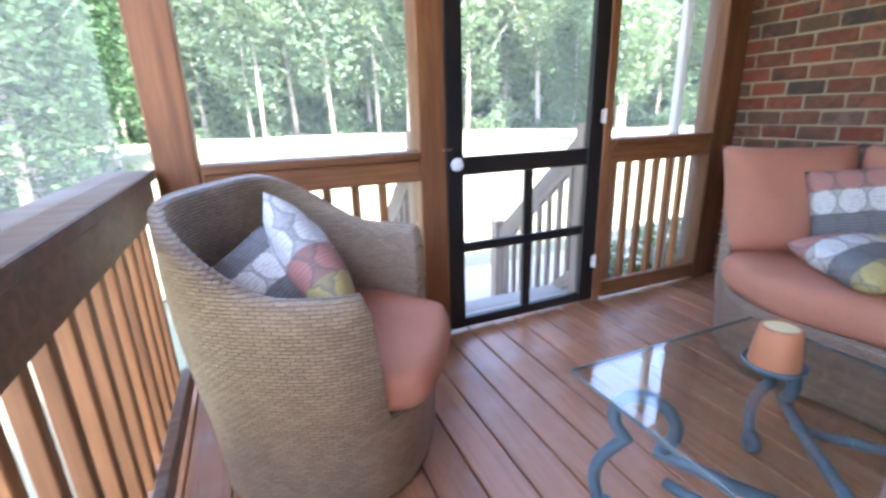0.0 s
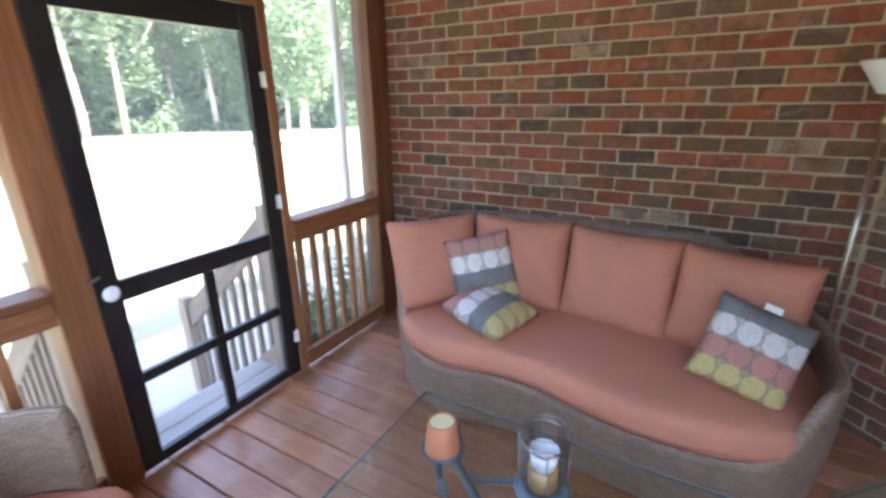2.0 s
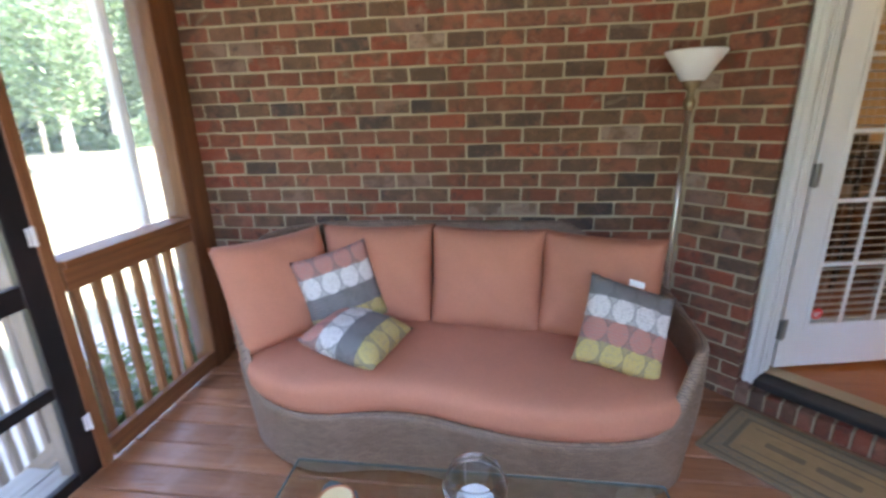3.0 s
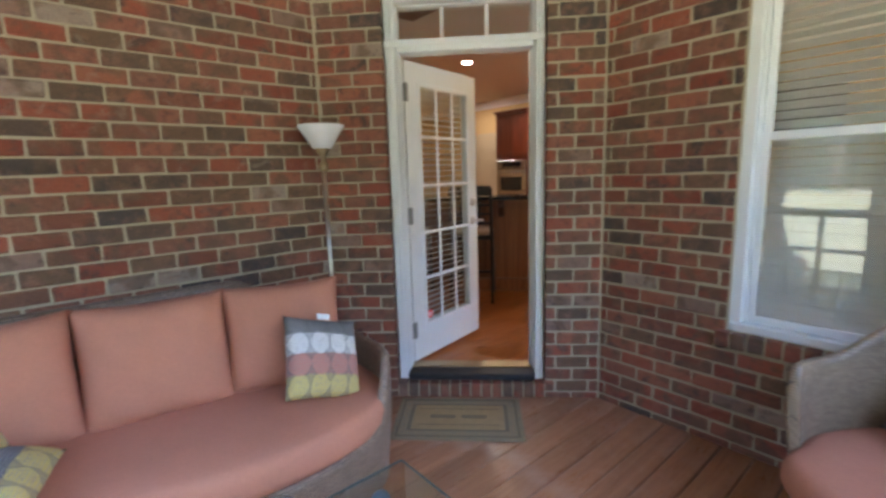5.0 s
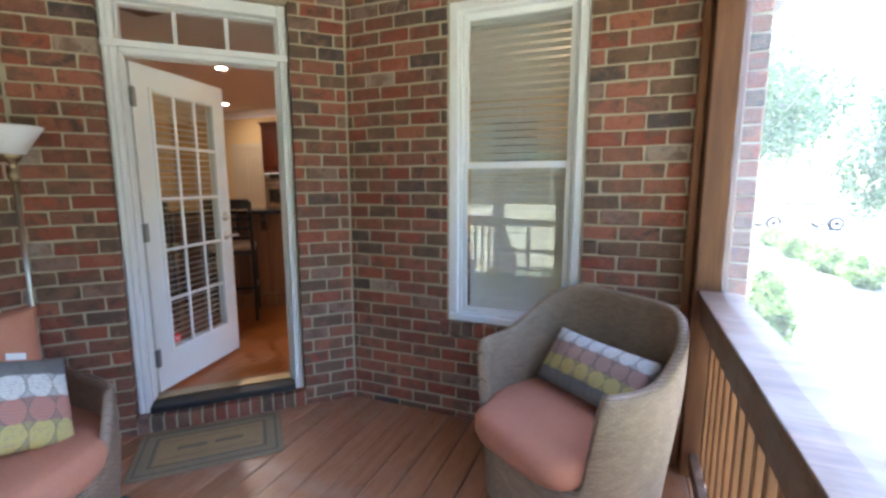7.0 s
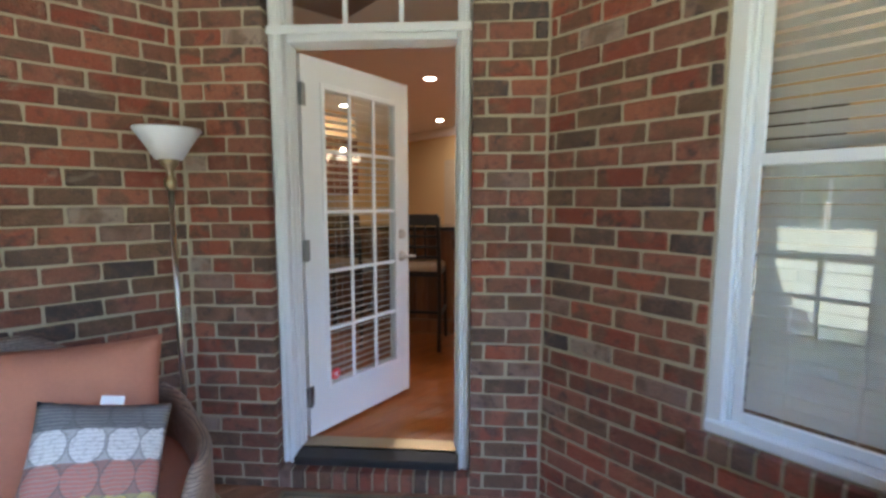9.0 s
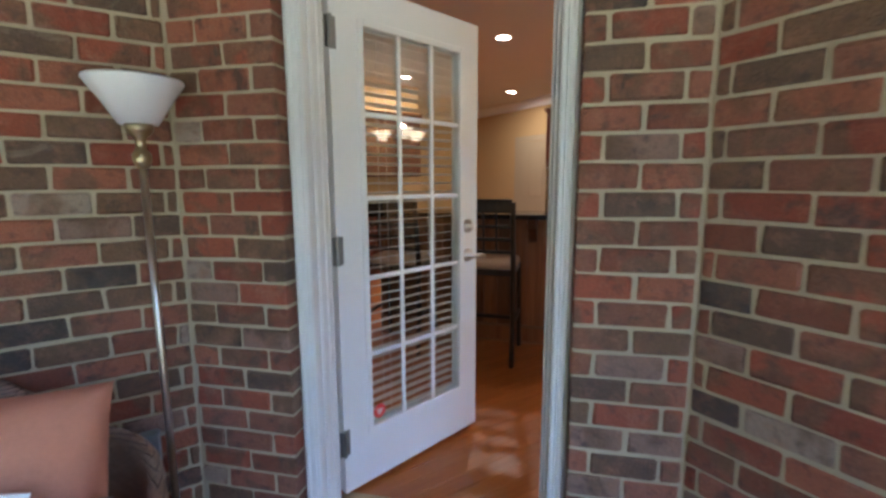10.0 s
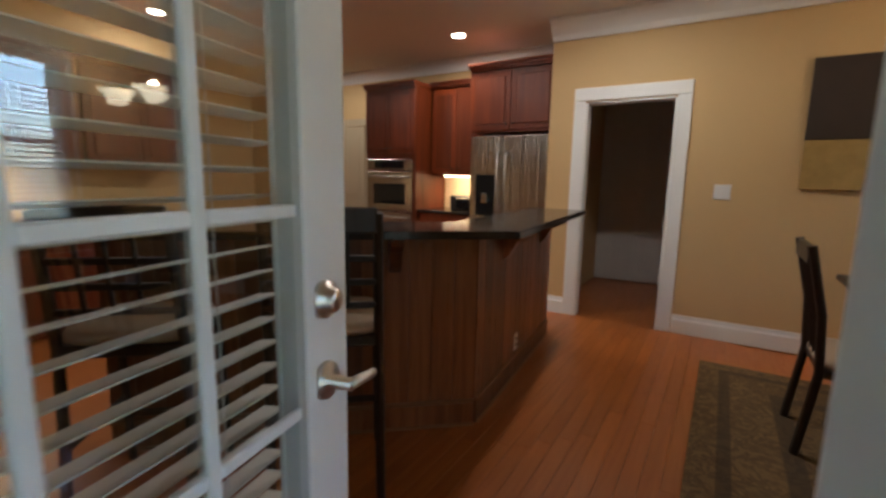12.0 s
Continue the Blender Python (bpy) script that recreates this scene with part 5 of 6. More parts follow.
def wall_oven():
    o = thing("wall_oven", "stainless double wall oven in the tall cabinet", "oven", pose(5.68, -5.778, 0.53))
    w = 0.69
    part("control_panel", box((0, 0.004, 1.0), (w, 0.03, 1.13), 0.004), STEEL, o)
    part("display", box((0.12, 0.031, 1.02), (w - 0.12, 0.034, 1.11)), BLACKGLASS, o)
    for z in (0.02, 0.51):
        d = part("oven_door", box((0, 0.004, z), (w, 0.032, z + 0.475), 0.004), STEEL, o)
        part("window", box((0.10, 0.0325, z + 0.08), (w - 0.10, 0.036, z + 0.33)), BLACKGLASS, d)
        part("handle", tube([(0.05, 0.034, z + 0.41), (0.05, 0.075, z + 0.41), (w - 0.05, 0.075, z + 0.41), (w - 0.05, 0.034, z + 0.41)], 0.011), STEEL, d, "", None, True)


wall_oven()


def fridge():
    f = thing("refrigerator", "stainless side-by-side refrigerator with a door dispenser", "refrigerator", pose(3.995, -5.75, FLOOR_IN))
    w, h = 0.915, 1.765
    part("body", box((0.005, -0.68, 0.02), (w - 0.005, -0.06, h - 0.01)), DARKMETAL, f)
    for a, b in ((0.0, 0.52), (0.525, w)):
        bm = bmesh.new()
        n = 10
        cols = []
        for i in range(n + 1):
            s = i / n
            y = 0.028 * (1 - (2 * s - 1) ** 4) - 0.055
            cols.append([bm.verts.new((a + (b - a) * s, y + 0.03, z)) for z in (0.06, h)] + [bm.verts.new((a + (b - a) * s, -0.058, z)) for z in (h, 0.06)])
        for c0, c1 in zip(cols, cols[1:]):
            for i in range(4):
                bm.faces.new((c0[i], c0[(i + 1) % 4], c1[(i + 1) % 4], c1[i]))
        bm.faces.new(cols[0])
        bm.faces.new(cols[-1])
        d = part("door", bm, SHEET, f)
        x = b - 0.045 if a == 0.0 else a + 0.045
        part("handle", tube([(x, 0.0, 0.45), (x, 0.045, 0.5), (x, 0.052, 1.0), (x, 0.045, 1.55), (x, 0.0, 1.6)], 0.013, 10), STEEL, d, "", None, True)
    ds = part("dispenser", box((0.60, 0.0035, 0.92), (0.83, 0.012, 1.36), 0.004), BLACKGLASS, f, "black ice and water dispenser")
    part("lever", box((0.68, 0.0125, 1.06), (0.75, 0.035, 1.16), 0.004), STEEL, ds)


fridge()

# breakfast bar
A0 = Vector((3.566, -3.379, 0))
AN = Vector((0.75, 0.66, 0)).normalized()
AS = Vector((0.156, -1.64, 0)).normalized()
LN, LS = 1.75, 1.62


def bar_block(run, length, thick, z0, z1, name, material, parent, side, out=0.0, ext=(0.0, 0.0), bevel=0.004):
    """A block along a run from the bar's corner; side turns it inwards."""
    ang = math.degrees(math.atan2(run.y, run.x))
    m = pose(A0.x, A0.y, 0, 0, 0, ang)
    lo, hi = (-ext[0], -out if side > 0 else -thick, z0), (length + ext[1], thick if side > 0 else out, z1)
    return part(name, box(lo, hi, bevel), material, parent, "", m)


bar = thing("breakfast_bar", "angled breakfast bar with vertical wood panels", "kitchen bar")
bar_block(AN, LN, 0.16, FLOOR_IN, 1.165, "body", WALNUT, bar, -1, 0.0, (0.01, 0.0))
bar_block(AS, LS, 0.16, FLOOR_IN, 1.165, "body", WALNUT, bar, 1, 0.0, (0.0, 0.0))
for run, length, side in ((AN, LN, -1), (AS, LS, 1)):
    n = int(length / 0.115)
    ang = math.degrees(math.atan2(run.y, run.x))
    for i in range(n):
        lo = (i * length / n + 0.0015, 0.0005 if side < 0 else -0.009, FLOOR_IN + 0.14)
        hi = ((i + 1) * length / n - 0.0015, 0.009 if side < 0 else -0.0005, 1.16)
        part("panel", box((lo[0], lo[1], lo[2]), (hi[0], hi[1], hi[2]), 0.0015), WALNUT, bar, "", pose(A0.x, A0.y, 0, 0, 0, ang))
    part("plinth", box((0.0, 0.001 if side < 0 else -0.02, FLOOR_IN), (length, 0.02 if side < 0 else -0.001, FLOOR_IN + 0.125), 0.004), WALNUT, bar, "", pose(A0.x, A0.y, 0, 0, 0, ang))
    part("plinth_cap", box((0.0, 0.001 if side < 0 else -0.026, FLOOR_IN + 0.126), (length, 0.026 if side < 0 else -0.001, FLOOR_IN + 0.145), 0.004), BAR_EDGE, bar, "", pose(A0.x, A0.y, 0, 0, 0, ang))
    part("shoe_moulding", box((0.0, 0.021 if side < 0 else -0.034, FLOOR_IN), (length, 0.034 if side < 0 else -0.021, FLOOR_IN + 0.016), 0.004), BAR_EDGE, bar, "", pose(A0.x, A0.y, 0, 0, 0, ang))
    for d in (0.42, 1.28):
        bm = bmesh.new()
        ends = [[bm.verts.new((x, y * (1 if side < 0 else -1), z)) for y, z in ((0.011, 1.164), (0.20, 1.164), (0.19, 1.13), (0.09, 1.08), (0.045, 1.0), (0.011, 0.97))] for x in (d - 0.03, d + 0.03)]
        for k in range(6):
            bm.faces.new((ends[0][k], ends[0][(k + 1) % 6], ends[1][(k + 1) % 6], ends[1][k]))
        bm.faces.new(ends[0])
        bm.faces.new(ends[1])
        part("bracket", bm, WALNUT, bar, "dark curved wooden bracket under the ledge", pose(A0.x, A0.y, 0, 0, 0, ang))
ot = thing("outlet", "white wall outlet on the bar panel", "outlet", pose(A0.x + AS.x * 0.72, A0.y + AS.y * 0.72, 0.36, 0, 0, math.degrees(math.atan2(AS.y, AS.x))))
part("plate", box((-0.035, -0.015, -0.057), (0.035, -0.0095, 0.057), 0.002), WHITEPLASTIC, ot)
for z in (-0.02, 0.02):
    part("socket", box((-0.012, -0.017, z - 0.012), (0.012, -0.0152, z + 0.012), 0.001), BLACKPAINT, ot)


def bar_top():
    """The granite ledge: both runs in one plate with an overhang towards the room."""
    def edge(off):
        nN, nS = Vector((-AN.y, AN.x, 0)), Vector((AS.y, -AS.x, 0))
        d1, d2 = A0 + nN * off, A0 + nS * off
        det = AN.x * (-AS.y) + AN.y * AS.x
        r = d2 - d1
        k = (r.x * (-AS.y) + r.y * AS.x) / det
        return d1 + AN * k, nN, nS
    co, nN, nS = edge(0.26)
    ci, _, _ = edge(-0.19)
    ring = [A0 + nN * 0.26 + AN * (LN + 0.05), co, A0 + nS * 0.26 + AS * (LS + 0.1), A0 - nS * 0.19 + AS * (LS + 0.1), ci, A0 - nN * 0.19 + AN * (LN + 0.05)]
    bm = bmesh.new()
    lo = [bm.verts.new((p.x, p.y, 1.168)) for p in ring]
    hi = [bm.verts.new((p.x, p.y, 1.205)) for p in ring]
    for i in range(6):
        bm.faces.new((lo[i], lo[(i + 1) % 6], hi[(i + 1) % 6], hi[i]))
    bm.faces.new(lo)
    bm.faces.new(hi)
    bmesh.ops.bevel(bm, geom=list(bm.edges), offset=0.006, segments=2, affect="EDGES")
    tagged(part("bar_counter", bm, GRANITE), "dark polished granite ledge on the breakfast bar", "counter")


bar_top()


def bar_stool(m, label):
    s = thing("bar_stool", label, "bar stool", m, "bar stools")
    w, d = 0.42, 0.40
    for x in (-1, 1):
        part("leg", tube([(x * w / 2, -d / 2 - 0.04, 0.0), (x * w / 2, -d / 2, 0.35), (x * w / 2 * 0.98, -d / 2 + 0.01, 0.70), (x * w / 2 * 0.96, -d / 2 - 0.05, 1.18)], 0.019, 8), ESPRESSO, s)
        part("leg", tube([(x * w / 2, d / 2 + 0.03, 0.0), (x * w / 2 * 0.96, d / 2 - 0.01, 0.69)], 0.018, 8), ESPRESSO, s)
        part("stretcher", box((x * w / 2 - 0.01, -d / 2, 0.30), (x * w / 2 + 0.01, d / 2, 0.325), 0.003), ESPRESSO, s)
    part("footrest", box((-w / 2, d / 2 - 0.005, 0.22), (w / 2, d / 2 + 0.015, 0.25), 0.003), ESPRESSO, s)
    part("seat_frame", box((-w / 2, -d / 2, 0.655), (w / 2, d / 2, 0.70), 0.006), ESPRESSO, s)
    part("seat", pad(lambda th: superell(w / 2 + 0.01, d / 2 + 0.01, th, 5), 0.70, 0.755, 48, 0.02, 0.012), SEATFAB, s, "beige upholstered seat", None, True)
    part("top_rail", box((-w / 2 + 0.01, -d / 2 - 0.065, 1.105), (w / 2 - 0.01, -d / 2 - 0.04, 1.20), 0.006), ESPRESSO, s)
    for z in (0.83, 0.92, 1.01):
        y = -d / 2 - 0.02 - 0.03 * (z - 0.8) / 0.4
        part("slat", box((-w / 2 + 0.015, y - 0.009, z - 0.012), (w / 2 - 0.015, y + 0.009, z + 0.012), 0.003), ESPRESSO, s)
    for x in (-0.09, 0.0, 0.09):
        part("spindle", tube([(x, -d / 2 - 0.02, 0.82), (x, -d / 2 - 0.05, 1.11)], 0.009, 6), ESPRESSO, s)
    return s


STOOL_ANG = math.degrees(math.atan2(AN.y, AN.x)) + 180
bar_stool(pose(3.895, -2.665, FLOOR_IN, 0, 0, STOOL_ANG), "dark wooden bar stool with a beige seat at the breakfast bar")
bar_stool(pose(4.42, -2.20, FLOOR_IN, 0, 0, STOOL_ANG), "dark wooden bar stool with a beige seat further along the bar")


# dining corner
def dining_chair(m, label):
    s = thing("dining_chair", label, "dining chair", m, "dining chairs")
    w, d = 0.43, 0.42
    for x in (-1, 1):
        part("leg", tube([(x * w / 2, -d / 2 - 0.05, 0.0), (x * w / 2, -d / 2, 0.42), (x * w / 2 * 0.97, -d / 2 - 0.02, 0.7), (x * w / 2 * 0.95, -d / 2 - 0.09, 1.02)], 0.02, 8), ESPRESSO, s)
        part("leg", tube([(x * w / 2, d / 2, 0.0), (x * w / 2 * 0.96, d / 2 - 0.01, 0.43)], 0.019, 8), ESPRESSO, s)
    part("seat_frame", box((-w / 2, -d / 2, 0.40), (w / 2, d / 2, 0.44), 0.005), ESPRESSO, s)
    part("seat", pad(lambda th: superell(w / 2 + 0.01, d / 2 + 0.01, th, 5), 0.44, 0.49, 48, 0.02, 0.01), SEATFAB, s, "beige upholstered seat", None, True)
    part("top_rail", box((-w / 2 + 0.01, -d / 2 - 0.1, 0.93), (w / 2 - 0.01, -d / 2 - 0.075, 1.02), 0.006), ESPRESSO, s)
    for x in (-0.13, -0.045, 0.045, 0.13):
        part("slat", tube([(x, -d / 2 + 0.0, 0.46), (x, -d / 2 - 0.03, 0.7), (x, -d / 2 - 0.085, 0.94)], 0.011, 6), ESPRESSO, s)
    return s


TABLE = Vector((1.15, -4.40, FLOOR_IN + 0.012))
dining_chair(pose(1.85, -4.20, FLOOR_IN + 0.012, 0, 0, 90), "dark wooden dining chair drawn up to the table on the rug")
dining_chair(pose(1.25, -3.42, FLOOR_IN + 0.012, 0, 0, 180), "dark wooden dining chair on the window side of the table")
dining_chair(pose(0.48, -4.35, FLOOR_IN + 0.012, 0, 0, -90), "dark wooden dining chair on the far side of the table")
dt = thing("dining_table", "dark wooden dining table on the patterned rug", "dining table", Matrix.Translation(TABLE))
part("tabletop", box((-0.72, -0.62, 0.715), (0.72, 0.62, 0.75), 0.008), ESPRESSO, dt)
part("apron", box((-0.62, -0.52, 0.63), (0.62, 0.52, 0.714)), ESPRESSO, dt)
for sx in (-1, 1):
    for sy in (-1, 1):
        part("leg", box((sx * 0.60 - 0.04, sy * 0.50 - 0.04, 0.0), (sx * 0.60 + 0.04, sy * 0.50 + 0.04, 0.63), 0.006), ESPRESSO, dt)
RUG = rug_mat("dining_rug_weave", (0.085, 0.046, 0.016), (0.18, 0.11, 0.038), (0.045, 0.027, 0.012), 2.55, 2.2)
tagged(part("rug", box((-1.275, -1.10, 0.0005), (1.275, 1.10, 0.011), 0.003), RUG, None, "", pose(1.28, -3.98, FLOOR_IN)), "olive and gold patterned dining rug", "rug")


def chandelier():
    c = thing("chandelier", "brass chandelier with lit bell-shaped glass shades over the dining table", "chandelier", pose(0.35, -4.8, 0))
    part("ceiling_rose", revolve([(0.06, CEIL_IN - 0.025), (0.065, CEIL_IN - 0.001)], 24), BRASS, c)
    part("stem", tube([(0, 0, 2.0), (0, 0, CEIL_IN - 0.02)], 0.008), BRASS, c)
    part("body", revolve([(0.0, 1.93), (0.03, 1.95), (0.045, 2.0), (0.03, 2.06), (0.015, 2.12), (0.01, 2.2)], 20), BRASS, c, "", None, True)
    for k in range(3):
        a = 2 * math.pi * k / 3 + 2.9
        d = Vector((math.cos(a), math.sin(a), 0))
        part("arm", tube([d * 0.03 + Vector((0, 0, 2.0)), d * 0.12 + Vector((0, 0, 1.95)), d * 0.25 + Vector((0, 0, 1.96)), d * 0.27 + Vector((0, 0, 2.0))], 0.007), BRASS, c, "", None, True)
        sh = part("shade", revolve([(0.025, 2.0), (0.06, 2.012), (0.085, 2.05), (0.10, 2.09), (0.145, 2.125), (0.141, 2.127), (0.095, 2.094), (0.08, 2.052), (0.03, 2.015)], 24), SHADEGLOW, c, "lit frosted glass bell", pose(d.x * 0.27, d.y * 0.27, 0), True)
    lamp = bpy.data.lights.new("chandelier_lamp", "POINT")
    lamp.energy, lamp.color, lamp.shadow_soft_size = 1.6, (1.0, 0.74, 0.45), 0.03
    ob = new("chandelier_lamp", lamp)
    ob.matrix_basis = pose(0.54, -4.61, 2.15)


chandelier()
pc = thing("wall_picture", "abstract canvas, dark brown above and gold below, on the tan wall", "picture", pose(2.05, TW + 0.002, 1.41))
part("canvas_upper", box((-0.62, 0.0, 0.36), (0.0, 0.035, 0.94), 0.003), plain("brown_canvas", (0.035, 0.022, 0.016), 0.7, 0, 0.3, 8, 0.3), pc, "dark brown upper field")
part("canvas_lower", box((-0.62, 0.0, 0.0), (0.0, 0.034, 0.359), 0.003), plain("gold_canvas", (0.38, 0.25, 0.075), 0.6, 0, 0.35, 9, 0.4), pc, "mottled gold lower field")
sw = thing("light_switch", "white double light switch plate on the tan wall", "light switch", pose(2.535, TW + 0.001, 1.373))
part("plate", box((-0.06, 0.0, -0.06), (0.06, 0.007, 0.06), 0.002), WHITEPLASTIC, sw)
for x in (-0.025, 0.025):
    part("rocker", box((x - 0.014, 0.0075, -0.032), (x + 0.014, 0.012, 0.032), 0.002), WHITEPLASTIC, sw)

# far side of the kitchen
PANTRY = plain("pantry_paint", (0.50, 0.41, 0.27), 0.5, 0, 0.03, 3, 0.05)
pd = tagged(thing("door_4", "cream panelled pantry door beyond the ovens, closed", "door", pose(7.0, IN_S + 0.002, FLOOR_IN)), kind="structure")
part("leaf", box((0, 0, 0), (0.76, 0.035, 2.03), 0.004), PANTRY, pd)
for a, b in ((0.12, 0.9), (1.05, 1.88)):
    for c in (0.1, 0.42):
        part("panel", box((c, 0.036, a), (c + 0.24, 0.044, b), 0.006), PANTRY, pd)
for lo, hi in (((-0.1, 0, 0), (-0.004, 0.022, 2.14)), ((0.764, 0, 0), (0.86, 0.022, 2.14)), ((-0.003, 0, 2.04), (0.763, 0.022, 2.14))):
    part("casing", box(lo, hi, 0.004), PANTRY, pd)
EASTRUN = pose(IN_EAST - 2.0, 0, 0, 0, 0, 90)
slab("wall_kitchen_east", (IN_EAST - 1.98, -4.2, 0.0), (IN_EAST - 1.9, IN_N, CEIL_IN), TAN, "tan painted kitchen side wall", "wall")
for i in range(4):
    y = -4.0 + i * 0.92
    cabinet("cherry wall cabinet on the kitchen side wall", y, y + 0.9, 0.022, 0.36, 1.52, 2.36, [(1.53, 2.35, 2)], True, "side wall cabinets", EASTRUN)
    cabinet("cherry base cabinet on the kitchen side wall", y, y + 0.9, 0.022, 0.62, FLOOR_IN, 1.0, [(0.22, 0.8, 2)], False, "side base cabinets", EASTRUN)
tagged(part("worktop", box((-4.0, 0.022, 1.002), (-0.32, 0.65, 1.04), 0.006), GRANITE, None, "", EASTRUN), "dark polished granite worktop along the side wall", "worktop")
ul2 = thing("under_cabinet_light", "slim warm lamp strip over the side worktop, lit", "lamp", EASTRUN @ pose(-2.2, 0.2, 1.518))
part("strip", box((-0.4, -0.03, -0.012), (0.4, 0.03, -0.001), 0.002), glow("strip_glow_side", (1.0, 0.7, 0.38), 1.2), ul2)
lamp_area("side_niche_lamp", tuple(EASTRUN @ Vector((-2.2, 0.2, 1.5))), 0.6, 1.2, WARM)

# oak strips near the door
wd = 0.083
rows = 0
x = 2.3
while x < 4.2:
    start = -0.64 - (3.375 - x) - 0.02 if x < 3.29 else -0.8
    y = start
    first = 0.25 + (rows * 0.37) % 0.7
    while y > -5.65:
        L = first if first else 0.7 + (rows * 7 % 5) * 0.13
        first = 0
        y0 = max(y - L, -5.69)
        if y - y0 > 0.1:
            part("floorboard", box((-wd / 2 + 0.0008, -(y - y0) / 2, -0.0115), (wd / 2 - 0.0008, (y - y0) / 2, 0.0), 0.0008), OAK, floor_in, "", pose(x + wd / 2, (y0 + y) / 2, FLOOR_IN))
        y = y - L
        rows += 1
    x += wd


# ---- outdoors ----
GZ = -0.88
gm = bmesh.new()
n = 40
R = 320.0
grid = [[gm.verts.new((-R + 2 * R * i / n, -R + 2 * R * j / n, GZ)) for j in range(n + 1)] for i in range(n + 1)]
for i in range(n):
    for j in range(n):
        gm.faces.new((grid[i][j], grid[i + 1][j], grid[i + 1][j + 1], grid[i][j + 1]))
structure("ground", gm, LAWN, "wide sunlit lawn round the house", "lawn")
structure("pavement", box((0.75, 3.55, GZ - 0.05), (9.5, 5.1, GZ + 0.05), 0.01), CONCRETE, "pale concrete walk below the steps", "path")
structure("road", box((-14.0, -60.0, GZ - 0.05), (-0.9, -2.6, GZ + 0.03), 0.01), CONCRETE, "broad pale concrete drive", "driveway")
structure("bed", box((2.3, 2.45, GZ - 0.05), (9.5, 3.5, GZ + 0.06), 0.02), MULCH, "dark mulch planting bed along the house", "planting bed")
# house outside: lower walls, roof over the porch
slab("foundation", (XE + 0.01, YS - 0.5, GZ - 0.1), (IN_EAST, IN_N, -0.1), MORTAR, "masonry foundation", "foundation")
slab("roof", (-1.0, -9.0, 3.08), (10.2, 3.0, 3.3), ROOFING, "shingled roof over house and porch", "roof")
ds = thing("downspout", "white metal downspout at the house corner", "downspout", pose(2.86, 2.335, 0))
part("pipe", box((-0.028, -0.025, GZ + 0.1), (0.028, 0.025, 2.7), 0.008), WHITEPAINT, ds)
for z in (0.3, 1.9):
    part("strap", box((-0.034, -0.031, z), (0.034, 0.031, z + 0.03), 0.003), WHITEPAINT, ds)


def stairs():
    s = tagged(thing("stairs", "weathered timber steps going down to the walk", "steps"), kind="structure")
    y = YN + 0.135
    z = -0.03
    part("tread", box((1.0, y, z - 0.038), (2.13, y + 0.14, z), 0.004), STEP, s)
    part("tread", box((1.0, y + 0.146, z - 0.038), (2.13, y + 0.286, z), 0.004), STEP, s)
    y += 0.29
    for i in range(4):
        z -= 0.17
        for k in (0, 1):
            part("tread", box((1.05, y + k * 0.13, z - 0.038), (2.08, y + k * 0.13 + 0.124, z), 0.004), STEP, s)
        part("riser", box((1.05, y - 0.02, z + 0.0), (2.08, y - 0.004, z + 0.13)), GREYWOOD, s)
        y += 0.262
    for x in (1.03, 2.1):
        part("stringer", box((0, -0.02, -0.14), (1.62, 0.02, 0.14)), GREYWOOD, s, "", Matrix.Translation((x, 2.36, -0.12)) @ Matrix.Rotation(radians(90), 4, "Z") @ Matrix.Rotation(radians(34), 4, "Y"))
    return s


stairs()


def stair_rail(x):
    r = thing("stair_railing", "weathered timber stair handrail with thin balusters", "railing", pose(x, YN + 0.14, 0), "stair rails")
    y1, z1, y2, z2 = 0.03, 1.0, 1.02, 0.16
    ang = math.degrees(math.atan2(z2 - z1, y2 - y1))
    L = math.hypot(y2 - y1, z2 - z1) + 0.1
    part("handrail", box((-0.02, -0.02, -0.07), (0.02, L, 0.07), 0.005), GREYWOOD, r, "", pose(0, y1, z1 - 0.05, ang, 0, 0))
    part("lower_rail", box((-0.018, 0.0, -0.04), (0.018, L - 0.06, 0.04), 0.004), GREYWOOD, r, "", pose(0, y1, z1 - 0.86, ang, 0, 0))
    part("newel_post", box((-0.045, y2 - 0.01, GZ), (0.045, y2 + 0.08, z2 + 0.10), 0.005), GREYWOOD_Z, r)
    part("newel_post", box((-0.045, -0.002, GZ), (0.045, 0.07, 1.06), 0.005), GREYWOOD_Z, r)
    for k in range(1, 9):
        f = k / 9
        z = z1 + (z2 - z1) * f
        y = y1 + (y2 - y1) * f
        part("baluster", box((-0.016, y - 0.016, z - 0.86), (0.016, y + 0.016, z - 0.08), 0.002), GREYWOOD_Z, r)
    return r


stair_rail(1.0)
stair_rail(2.06)


